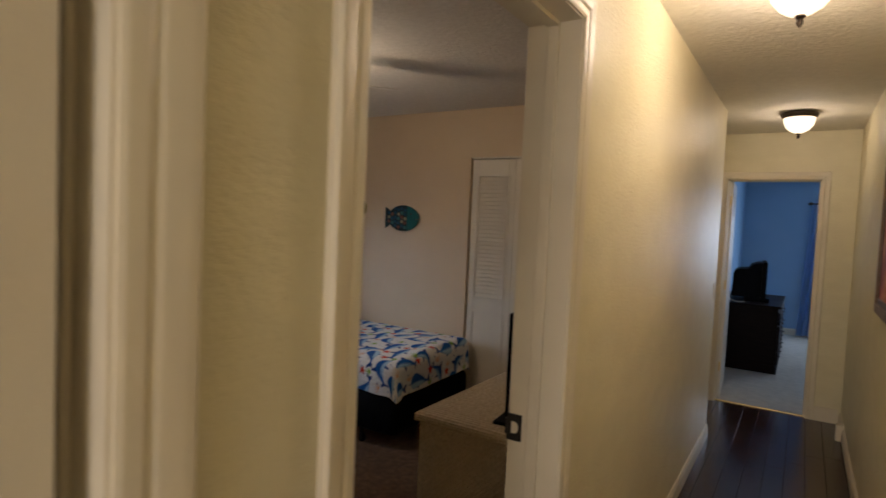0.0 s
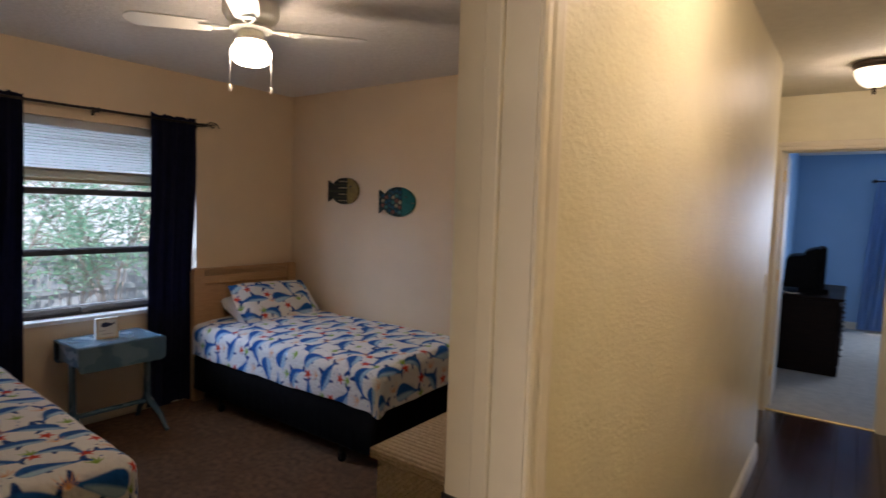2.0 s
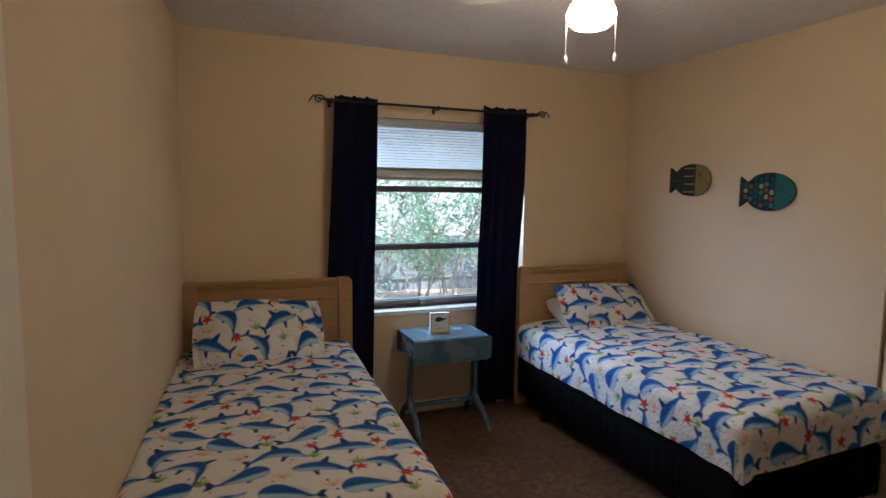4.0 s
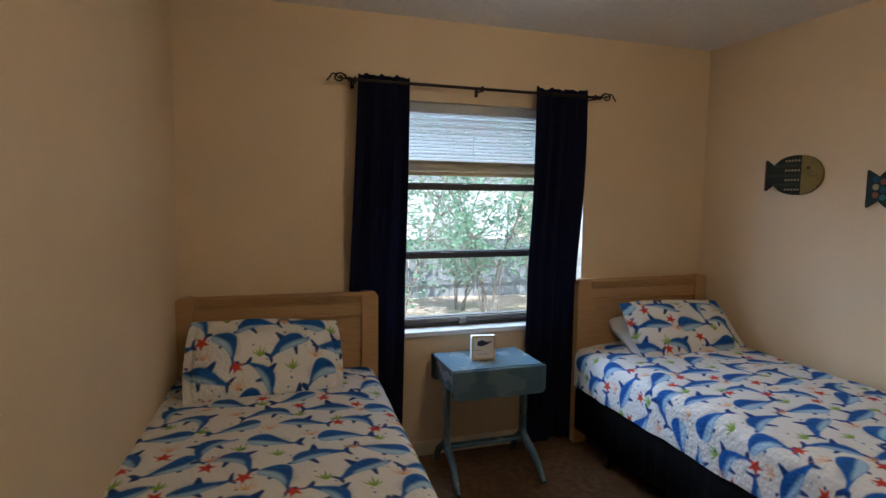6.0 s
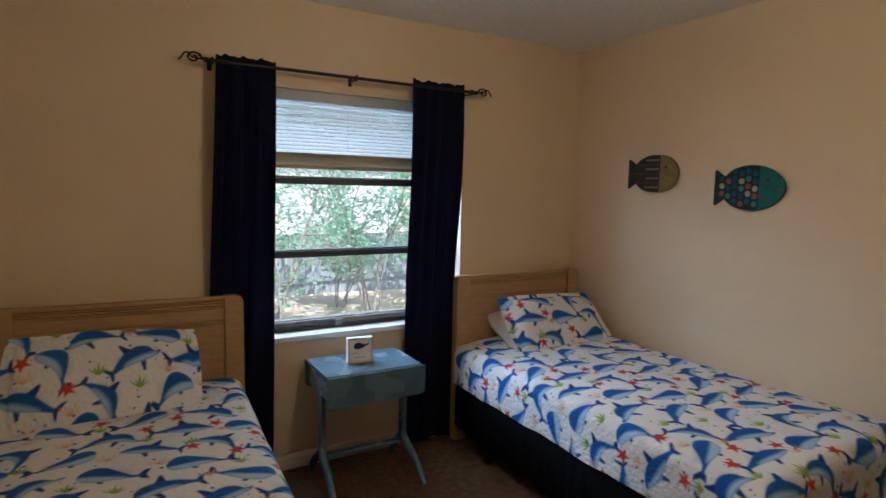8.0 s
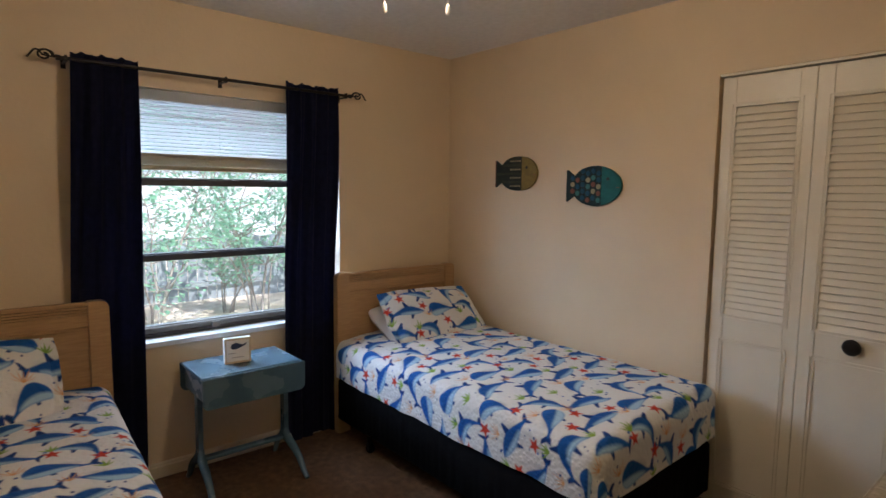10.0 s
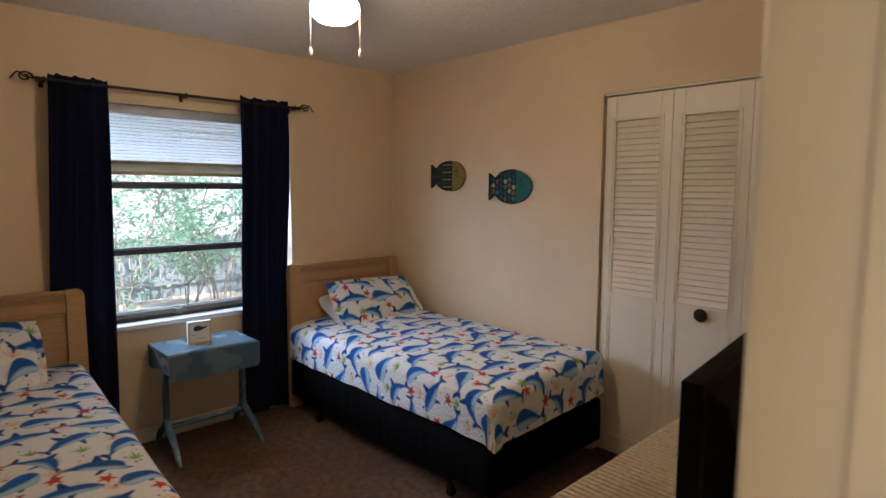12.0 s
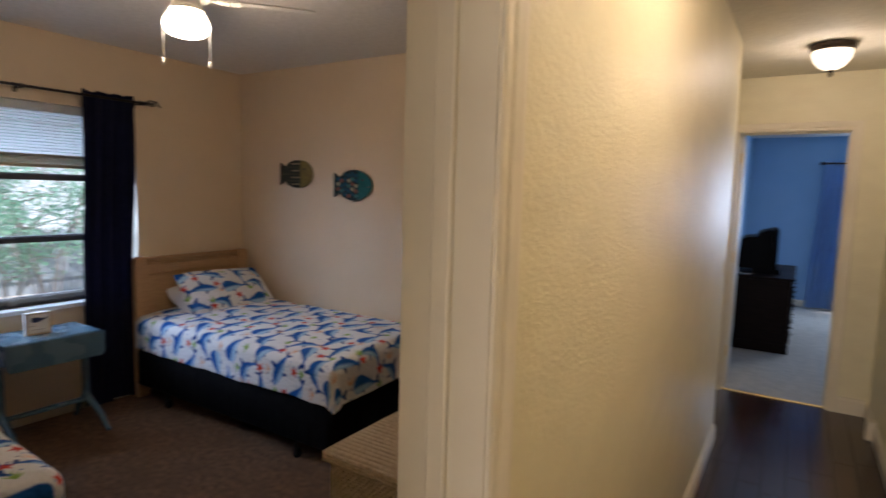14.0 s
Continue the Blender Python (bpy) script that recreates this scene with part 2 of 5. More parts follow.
def thing(name, label, category, group="", at=(0, 0, 0)):
    ob = new(name)
    ob.empty_display_size = 0.1
    ob.location = at
    return tagged(ob, label, category, group)


def structure(name, bm, mat, label, category, smooth=False):
    return tagged(part(name, bm, mat, None, smooth=smooth), label, category, kind="structure")


def wall(name, along, lo, hi, a0, a1, holes, mats, label, z1=2.44):
    """A wall slab. along: the axis on which it runs; lo, hi: its two faces; holes: (from, to, bottom, top). mats: paint of the low face, of the high face."""
    bm = bmesh.new()
    cuts = sorted({a0, a1, *[h[0] for h in holes], *[h[1] for h in holes]})
    zs = sorted({0.0, z1, *[h[2] for h in holes], *[h[3] for h in holes]})
    for p, q in zip(cuts, cuts[1:]):
        for b, t in zip(zs, zs[1:]):
            mid = ((p + q) / 2, (b + t) / 2)
            if any(h[0] < mid[0] < h[1] and h[2] < mid[1] < h[3] for h in holes):
                continue
            if along == "y":
                faces = add_box(bm, lo, p, b, hi, q, t)
                faces[3].material_index = 1
            else:
                faces = add_box(bm, p, lo, b, q, hi, t)
                faces[4].material_index = 1
    bmesh.ops.remove_doubles(bm, verts=bm.verts[:], dist=0.0001)
    me = bpy.data.meshes.new(name)
    bm.to_mesh(me)
    bm.free()
    for m in mats:
        me.materials.append(m)
    return tagged(new(name, me), label, "wall", kind="structure")


# ---- the building ----
Y1, Y2 = 2.200, 3.058           # clear opening of the bedroom door
HALL_L, HALL_R = -0.862, 0.02  # hall faces
WALL_N, WALL_W = 5.5, -4.5
wall("wall_west", "y", -4.70, WALL_W, 2.05, 5.62, [(3.25, 4.60, 0.70, 2.005)], [M["white"], M["beige"]], "beige painted bedroom wall round the window")
wall("wall_north", "x", WALL_N, 5.62, -4.5, -1.01, [(-2.60, -1.06, 0.0, 2.06)], [M["beige"], M["white"]], "beige painted bedroom wall beside the closet")
wall("wall_east", "y", -1.01, HALL_L, -0.6, 6.23, [(Y1 - 0.02, Y2 + 0.02, 0.0, 2.115), (1.03, 1.87, 0.0, 2.05)], [M["beige"], M["yellow"]], "textured wall between bedroom and hall, yellow in the hall")
bm = bmesh.new()
lo = [bm.verts.new(p) for p in ((-4.5, 2.335, 0), (-1.01, 2.085, 0), (-1.01, 2.05, 0), (-4.5, 2.05, 0))]
hi = [bm.verts.new((v.co.x, v.co.y, 2.44)) for v in lo]
bm.faces.new(lo), bm.faces.new(hi)
for i in range(4):
    bm.faces.new((lo[i], lo[(i + 1) % 4], hi[(i + 1) % 4], hi[i]))
structure("wall_south", bm, M["beige"], "beige painted bedroom wall behind the open door", "wall")
wall("wall_closet_back", "x", 6.2, 6.3, -2.8, -1.01, [], [M["white"], M["white"]], "plain back wall of the closet")
wall("wall_closet_side", "y", -2.8, -2.7, 5.62, 6.2, [], [M["white"], M["white"]], "plain side wall of the closet")
wall("wall_hall_east", "y", HALL_R, 0.14, -0.6, 7.29, [], [M["yellow"], M["white"]], "yellow textured hall wall with a picture")
wall("wall_hall_south", "x", -0.72, -0.6, -1.14, 0.14, [(-0.8, -0.04, 0.0, 2.1)], [M["white"], M["yellow"]], "yellow hall wall at the near end")
wall("wall_alcove", "y", -1.14, -1.012, 6.10, 7.29, [], [M["white"], M["yellow"]], "yellow wall of the recess at the hall's end")
wall("wall_linen_back", "y", -1.72, -1.62, 0.9, 2.05, [], [M["white"], M["white"]], "plain back wall of the linen closet")
wall("wall_linen_side", "x", 0.8, 0.9, -1.72, -1.01, [], [M["white"], M["white"]], "plain side wall of the linen closet")
wall("wall_hall_north", "x", 7.29, 7.41, -1.30, 2.3, [(-0.955, -0.215, 0.0, 2.05)], [M["yellow"], M["blue"]], "yellow hall end wall with a doorway")
wall("wall_blue_west", "y", -1.30, -1.18, 7.41, 12.0, [], [M["blue"], M["blue"]], "blue painted wall of the far bedroom")
wall("wall_blue_north", "x", 12.0, 12.12, -1.30, 2.3, [(0.35, 1.65, 0.85, 2.0)], [M["blue"], M["blue"]], "blue painted far wall with a window")
wall("wall_blue_east", "y", 2.18, 2.3, 7.41, 12.0, [], [M["blue"], M["blue"]], "blue painted side wall of the far bedroom")
structure("ceiling_bedroom", boxes((-4.70, 2.0, 2.44, -0.9475, 6.3, 2.56)), M["ceiling"], "white sprayed-texture bedroom ceiling", "ceiling")
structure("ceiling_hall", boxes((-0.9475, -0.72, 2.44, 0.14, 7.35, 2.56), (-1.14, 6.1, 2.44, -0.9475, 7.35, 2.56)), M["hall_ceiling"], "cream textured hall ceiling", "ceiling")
structure("ceiling_blue_room", boxes((-1.30, 7.35, 2.44, 2.3, 12.12, 2.56)), M["ceiling"], "white ceiling of the far bedroom", "ceiling")
structure("ceiling_linen", boxes((-1.72, -0.72, 2.44, -0.9475, 2.0, 2.56)), M["ceiling"], "white ceiling of the linen closet", "ceiling")
structure("floor_bedroom", boxes((-4.70, 2.0, -0.06, -0.95, 6.3, 0.0)), M["carpet"], "worn brown cut-pile bedroom carpet", "carpet")
structure("floor_blue_room", boxes((-1.30, 7.34, -0.06, 2.3, 12.12, 0.004)), M["pale_carpet"], "pale beige carpet of the far bedroom", "carpet")
hall_floor = structure("floor_hall", boxes((-1.72, -0.72, -0.06, 0.14, 7.34, -0.012), (-0.95, -0.72, -0.0119, -0.9475, 7.34, -0.011)), M["dresser"], "glossy dark brown wooden hall floor", "floor")


# ---- trim ----
def casing_profile(width):
    return [(0.0, 0.0), (0.0, 0.010), (0.007, 0.013), (width * 0.3, 0.014), (width * 0.38, 0.011), (width * 0.5, 0.015), (width * 0.8, 0.018), (width * 0.93, 0.018), (width, 0.012), (width, 0.0)]


def casing(name, along, face, out, a0, a1, top, width, label):
    """A moulded architrave round an opening a0..a1 on a wall face; out is +1 or -1 along the wall's normal."""
    bm = bmesh.new()
    prof = casing_profile(width)

    def place(a, z, d):
        return (face + out * d, a, z) if along == "y" else (a, face + out * d, z)
    paths = []
    for w, d in prof:
        paths.append([bm.verts.new(place(a, z, d)) for a, z in ((a0 - w, 0.0), (a0 - w, top + w), (a1 + w, top + w), (a1 + w, 0.0))])
    for p, q in zip(paths, paths[1:]):
        for i in range(3):
            bm.faces.new((p[i], p[i + 1], q[i + 1], q[i]))
    for k in (0, 3):
        bm.faces.new([p[k] for p in paths])
    return structure(name, bm, M["trim"], label, "door trim")


def jamb(name, along, lo, hi, a0, a1, top, stop, label):
    """The lining of an opening, with a door stop."""
    t = 0.0195
    bm = bmesh.new()

    def upright(p, q, u, v, tp):
        p, q = sorted((p, q))
        add_box(bm, *((u, p, 0.0, v, q, tp) if along == "y" else (p, u, 0.0, q, v, tp)))
    for a, s in ((a0, -1), (a1, 1)):
        upright(a - s * 0.010, a + s * 0.008, stop, stop + 0.035, top)
    bmesh.ops.bevel(bm, geom=bm.edges[:], offset=0.0045, segments=3, affect="EDGES", profile=0.5)
    for a, s in ((a0, -1), (a1, 1)):
        upright(a, a + s * t, lo, hi, top + t)
    add_box(bm, *((lo, a0, top, hi, a1, top + t) if along == "y" else (a0, lo, top, a1, hi, top + t)))
    add_box(bm, *((stop, a0 + 0.011, top - 0.011, stop + 0.035, a1 - 0.011, top) if along == "y" else (a0 + 0.011, stop, top - 0.011, a1 - 0.011, stop + 0.035, top)))
    return structure(name, bm, M["trim"], label, "door frame")


jamb("trim_bedroom_jamb", "y", -1.0125, HALL_L + 0.004, Y1, Y2, 2.095, -0.955, "cream painted bedroom door lining with a worn strike")
casing("trim_bedroom_casing_hall", "y", HALL_L, 1, Y1 - 0.004, Y2 + 0.004, 2.099, 0.066, "cream moulded architrave on the hall side")
casing("trim_bedroom_casing_room", "y", -1.003, -1, Y1 + 0.0, Y2 + 0.004, 2.099, 0.01, "cream moulded architrave on the bedroom side")
jamb("trim_linen_jamb", "y", -1.01, HALL_L + 0.003, 1.05, 1.85, 2.03, -0.962, "cream painted linen closet lining")
casing("trim_linen_casing", "y", HALL_L, 1, 1.046, 1.854, 2.034, 0.085, "cream moulded architrave of the linen closet")
jamb("trim_far_jamb", "x", 7.287, 7.413, -0.935, -0.235, 2.03, 7.34, "white painted lining of the far doorway")
casing("trim_far_casing", "x", 7.29, -1, -0.939, -0.231, 2.034, 0.062, "white moulded architrave at the hall's end")


def baseboard(name, p, q, out, h, label, mat=None):
    """A skirting board from p to q; out is the unit way into the room."""
    bm = bmesh.new()
    prof = [(0, 0), (0.014, 0), (0.014, h - 0.022), (0.010, h - 0.014), (0.010, h - 0.008), (0.005, h), (0, h)]
    ends = []
    for e in (p, q):
        ends.append([bm.verts.new((e[0] + out[0] * d, e[1] + out[1] * d, z)) for d, z in prof])
    for i in range(len(prof)):
        j = (i + 1) % len(prof)
        bm.faces.new((ends[0][i], ends[0][j], ends[1][j], ends[1][i]))
    bm.faces.new(ends[0]), bm.faces.new(ends[1])
    return structure(name, bm, mat or M["trim"], label, "baseboard")


baseboard("baseboard_hall_west", (HALL_L, Y2 + 0.072), (HALL_L, 6.23), (1, 0), 0.10, "white moulded baseboard along the hall")
baseboard("baseboard_hall_west_near", (HALL_L, 1.942), (HALL_L, Y1 - 0.072), (1, 0), 0.10, "white moulded baseboard along the hall")
baseboard("baseboard_hall_east", (HALL_R, -0.6), (HALL_R, 7.29), (-1, 0), 0.10, "white moulded baseboard along the hall")
baseboard("baseboard_hall_north", (-0.168, 7.29), (HALL_R - 0.015, 7.29), (0, -1), 0.12, "white moulded baseboard at the hall's end")
baseboard("baseboard_bed_west", (-4.5, 2.33), (-4.5, 5.5), (1, 0), 0.08, "white baseboard under the bedroom window")
baseboard("baseboard_bed_north", (-4.48, 5.5), (-2.62, 5.5), (0, -1), 0.08, "white baseboard beside the closet")
baseboard("baseboard_bed_south", (-4.48, 2.334), (-1.03, 2.087), (0, 1), 0.08, "white baseboard behind the bed")
baseboard("baseboard_bed_east", (-1.01, 3.10), (-1.01, 5.5), (-1, 0), 0.08, "white baseboard behind the wicker chest")
baseboard("baseboard_blue", (-1.16, 12.0), (2.18, 12.0), (0, -1), 0.10, "white baseboard of the far bedroom")
structure("trim_plinth_block", boxes((-0.032, 6.80, 0.0, HALL_R, 6.86, 0.125), bevel=0.004), M["trim"], "small white plinth block on the hall baseboard", "baseboard")
structure("trim_threshold", boxes((-0.935, 7.325, -0.011, -0.235, 7.35, 0.008), bevel=0.003), M["brass"], "thin brass carpet bar in the far doorway", "threshold")
structure("trim_bedroom_threshold", boxes((-0.962, Y1, -0.011, -0.93, Y2, 0.006), bevel=0.003), M["brass"], "thin brass carpet bar in the bedroom doorway", "threshold")


# ---- doors ----
def panel_door(name, w, label, m, hinges=True):
    """A six-panel door leaf, hinged at its origin, running along +x, thick along y."""
    h, t = 2.02, 0.035
    root = tagged(new(name), label, "door", kind="structure")
    stile, mid = 0.11, 0.10
    cols = [(stile, (w - mid) / 2), ((w + mid) / 2, w - stile)]
    rows = [(0.22, 0.80), (0.93, 1.58), (1.70, 1.928)]
    bm = bmesh.new()
    xs = sorted({0, w, *[v for c in cols for v in c]})
    zs = sorted({0, h, *[v for r in rows for v in r]})
    for a, b in zip(xs, xs[1:]):
        for c, d in zip(zs, zs[1:]):
            if any(p[0] <= a and b <= p[1] for p in cols) and any(r[0] <= c and d <= r[1] for r in rows):
                continue
            add_box(bm, a, -t / 2, c + 0.008, b, t / 2, d + 0.008)
    bmesh.ops.remove_doubles(bm, verts=bm.verts[:], dist=0.0001)
    part("leaf_frame", bm, M["white"], root)
    for c in cols:
        for r in rows:
            bm = bmesh.new()
            x0, x1, z0, z1 = c[0], c[1], r[0] + 0.008, r[1] + 0.008
            for s in (-1, 1):
                rings = []
                for inset, d in ((0, t / 2), (0.012, t / 2 - 0.004), (0.016, t / 2 - 0.012), (0.040, t / 2 - 0.013), (0.058, t / 2 - 0.004)):
                    rings.append([bm.verts.new((x, s * d, z)) for x, z in ((x0 + inset, z0 + inset), (x1 - inset, z0 + inset), (x1 - inset, z1 - inset), (x0 + inset, z1 - inset))])
                for p, q in zip(rings, rings[1:]):
                    for i in range(4):
                        bm.faces.new((p[i], p[(i + 1) % 4], q[(i + 1) % 4], q[i]))
                bm.faces.new(rings[-1])
            part("panel", bm, M["white"], root)
    knob = lathe([(0.030, 0), (0.030, 0.006), (0.012, 0.010), (0.011, 0.030), (0.024, 0.040), (0.028, 0.052), (0.022, 0.064), (0.004, 0.068)], sides=20)
    part("door_knob", moved(knob, pose(w - 0.065, t / 2, 0.93, -90, 0, 0)), M["knob"], root, "black round door knob", smooth=True)
    if hinges:
        for z in (0.25, 1.02, 1.80):
            part("hinge", boxes((-0.006, -0.008, z, 0.006, 0.004, z + 0.09), bevel=0.002), M["brass"], root, "brass hinge")
    root.matrix_world = m
    return root


panel_door("door_bedroom", 0.80, "open white six-panel door against the bedroom wall", pose(-1.022, 2.226, 0, 0, 0, 178.2))
panel_door("door_linen", 0.765, "closed white six-panel linen closet door", pose(-0.90, 1.052, 0, 0, 0, 90))
panel_door("door_far", 0.70, "open white six-panel door of the far bedroom", pose(-0.925, 7.425, 0, 0, 0, 93))

strike = thing("strike_plate", "dark worn strike plate on the door lining", "strike plate")
part("plate", boxes((-1.019, Y2 - 0.0025, 0.914, -0.972, Y2 + 0.004, 0.992), bevel=0.001), M["knob"], strike)
part("lip", boxes((-1.024, Y2 - 0.004, 0.930, -1.016, Y2 + 0.006, 0.976), bevel=0.0015), M["knob"], strike)
hole = [(-1.004, 0.936), (-0.992, 0.936)] + [(-0.992 + 0.010 * math.cos(a), 0.953 + 0.017 * math.sin(a)) for a in (-0.9, -0.3, 0.3, 0.9)] + [(-0.992, 0.970), (-1.004, 0.970)]
part("latch_hole", extrude_outline(hole, 0.0008, "y", Y2 - 0.0035), M["trim"], strike, "pale latch hole")


def bifold_panel(x0, x1, knob_at):
    y = WALL_N + 0.020
    t = 0.028
    w = x1 - x0
    root = thing("closet_door_panel", "white louvred bifold closet door panel", "closet door", "bifold closet doors", (x0, y, 0))
    stile = 0.062
    rails = [(0.015, 0.13), (0.82, 0.95), (1.91, 2.042)]
    items = [(0.001, 0, 0.015, stile, t, 2.042), (w - stile, 0, 0.015, w - 0.001, t, 2.042)]
    items += [(stile, 0, a, w - stile, t, b) for a, b in rails]
    part("door_frame", boxes(*items, bevel=0.002, segments=1), M["white"], root)
    bm = bmesh.new()
    for z0, z1 in ((0.13, 0.82), (0.95, 1.91)):
        for inset, dep, wd in ((-0.006, -0.005, 0.007), (0.008, -0.004, 0.006)):
            a, b, c, d = stile - 0.012 + inset, w - stile + 0.012 - inset, z0 - 0.012 + inset, z1 + 0.012 - inset
            for bx in ((a, c, b, c + wd), (a, d - wd, b, d), (a, c + wd, a + wd, d - wd), (b - wd, c + wd, b, d - wd)):
                add_box(bm, bx[0], dep, bx[1], bx[2], 0.012, bx[3])
    part("moulding", bm, M["white"], root)
    part("lower_panel", boxes((stile - 0.004, 0.0025, 0.126, w - stile + 0.004, 0.018, 0.824)), M["white"], root)
    slat = None
    for k in range(30):
        z = 0.968 + k * 0.0317
        if slat is None:
            bm = boxes((stile - 0.003, -0.003, -0.020, w - stile + 0.003, 0.003, 0.021), bevel=0.0012, segments=1)
            slat = mesh_of("slat", moved(bm, pose(0, 0.011, 0, -27, 0, 0)), M["white"])
        o = new("slat", slat)
        o.parent, o.location = root, (0, 0, z)
    if knob_at:
        kb = lathe([(0.010, 0), (0.010, 0.012), (0.030, 0.018), (0.034, 0.026), (0.028, 0.034), (0.006, 0.037)], sides=20)
        part("knob", moved(kb, pose(knob_at - x0, -0.0, 0.905, 90, 0, 0)), M["knob"], root, "black round knob", smooth=True)
    return root


cw = (2.60 - 1.06 - 0.016) / 4
for k in range(4):
    a = -2.592 + k * cw
    bifold_panel(a, a + cw, {1: a + cw * 0.52, 2: a + cw * 0.48}.get(k))
structure("trim_closet_head", boxes((-2.60, WALL_N + 0.006, 2.048, -1.06, WALL_N + 0.06, 2.059)), M["white"], "white closet door track", "closet trim")


# ---- window ----
win = tagged(new("window_1"), "aluminium awning window with three grey-barred panes", "window", kind="structure")
WX = -4.62
part("window_frame", boxes((WX - 0.03, 3.251, 0.71, WX + 0.03, 3.285, 2.004), (WX - 0.03, 4.565, 0.71, WX + 0.03, 4.599, 2.004), (WX - 0.03, 3.285, 1.97, WX + 0.03, 4.565, 2.004), (WX - 0.03, 3.285, 0.71, WX + 0.03, 4.565, 0.745), bevel=0.003), M["aluminium"], win)
for z in (1.545, 1.150):
    part("glazing_bar", boxes((WX - 0.02, 3.286, z - 0.021, WX + 0.03, 4.564, z + 0.021), (WX + 0.026, 3.286, z + 0.006, WX + 0.042, 4.564, z + 0.014), bevel=0.003), M["aluminium"], win, "dark grey glazing bar")
part("bottom_rail", boxes((WX - 0.02, 3.286, 0.748, WX + 0.025, 4.564, 0.788), bevel=0.003), M["pale_metal"], win, "pale grey bottom rail")
part("operator_rail", boxes((WX + 0.026, 3.286, 0.770, WX + 0.045, 4.564, 0.782), (WX + 0.026, 3.83, 0.745, WX + 0.06, 3.87, 0.776), bevel=0.002), M["pale_metal"], win)
for z0, z1 in ((0.789, 1.128), (1.172, 1.523), (1.567, 1.969)):
    p = part("pane", boxes((WX - 0.004, 3.287, z0, WX, 4.563, z1)), M["glass"], win)
    p.visible_shadow = False
part("window_sill", boxes((-4.588, 3.252, 0.701, -4.474, 4.598, 0.728), bevel=0.004), M["marble"], win, "white stone sill")

blind = thing("window_blind", "white slatted blind raised over the window's top", "blind")
part("head_rail", boxes((-4.575, 3.262, 1.950, -4.53, 4.585, 2.002), bevel=0.004), M["blind"], blind)
slat_mesh = None
for k in range(15):
    z = 1.940 - k * 0.0188
    if slat_mesh is None:
        bm = bmesh.new()
        rows = []
        for i in range(5):
            u = -0.0125 + i * 0.00625
            rows.append([bm.verts.new((u, s, 0.0022 * (1 - (u / 0.0125) ** 2))) for s in (3.264, 4.580)])
        for p, q in zip(rows, rows[1:]):
            bm.faces.new((p[0], p[1], q[1], q[0]))
        bmesh.ops.solidify(bm, geom=bm.faces[:], thickness=0.0006)
        slat_mesh = mesh_of("slat", moved(bm, pose(0, 0, 0, 0, 43, 0)), M["blind"], smooth=True)
    o = new("slat", slat_mesh)
    o.parent, o.location = blind, (-4.552, 0, z)
    o.rotation_euler = (0, radians(random.uniform(-1.5, 1.5)), 0)
stack = mesh_of("stacked_slat", boxes((-0.014, 3.264, 0, 0.014, 4.580, 0.0034)), M["blind_rail"])
for k in range(12):
    o = new("stacked_slat", stack)
    o.parent, o.location = blind, (-4.552 + random.uniform(-0.002, 0.002), 0, 1.630 + k * 0.0048)
part("bottom_rail", boxes((-4.568, 3.262, 1.604, -4.536, 4.582, 1.628), bevel=0.004), M["blind_rail"], blind, "yellowed bottom rail")
for y in (3.42, 3.89, 4.36):
    part("cord", tube([(-4.538, y, 1.61), (-4.538, y, 1.94)], 0.0011, 6), M["blind"], blind)

rod = thing("curtain_rod", "black iron curtain rod with scrolled finials", "curtain rod")
RX, RZ = -4.405, 2.073
part("pole", tube([(RX, 3.165, RZ), (RX, 4.62, RZ)], 0.0085, 12), M["iron"], rod, smooth=True)
for s, y0 in ((-1, 3.165), (1, 4.62)):
    pts = [(RX, y0, RZ)]
    for k in range(26):
        a = k / 25
        th = math.pi * 1.0 + a * math.pi * 2.6
        r = 0.026 * (1 - 0.72 * a)
        pts.append((RX, y0 + s * (0.052 + r * math.cos(th) * 1.25), RZ + 0.004 - r * math.sin(th)))
    part("finial_scroll", tube(pts, [0.007] * 4 + [0.0045] * 23, 8), M["iron"], rod, smooth=True)
    pts = [(RX, y0 + s * 0.02, RZ)] + [(RX, y0 + s * (0.06 + 0.055 * k / 9), RZ + 0.004 + 0.020 * math.sin(k / 9 * 4.2)) for k in range(10)]
    part("finial_tail", tube(pts, 0.004, 8), M["iron"], rod, smooth=True)
    part("collar", tube([(RX, y0 - s * 0.006, RZ), (RX, y0 + s * 0.012, RZ)], 0.012, 12), M["iron"], rod, smooth=True)
for y in (3.19, 3.885, 4.595):
    part("bracket", boxes((-4.498, y - 0.006, RZ - 0.012, -4.40, y + 0.006, RZ - 0.004), (-4.499, y - 0.010, RZ - 0.03, -4.494, y + 0.010, RZ + 0.025), (RX - 0.011, y - 0.005, RZ - 0.016, RX + 0.011, y + 0.005, RZ + 0.014), bevel=0.002), M["iron"], rod)


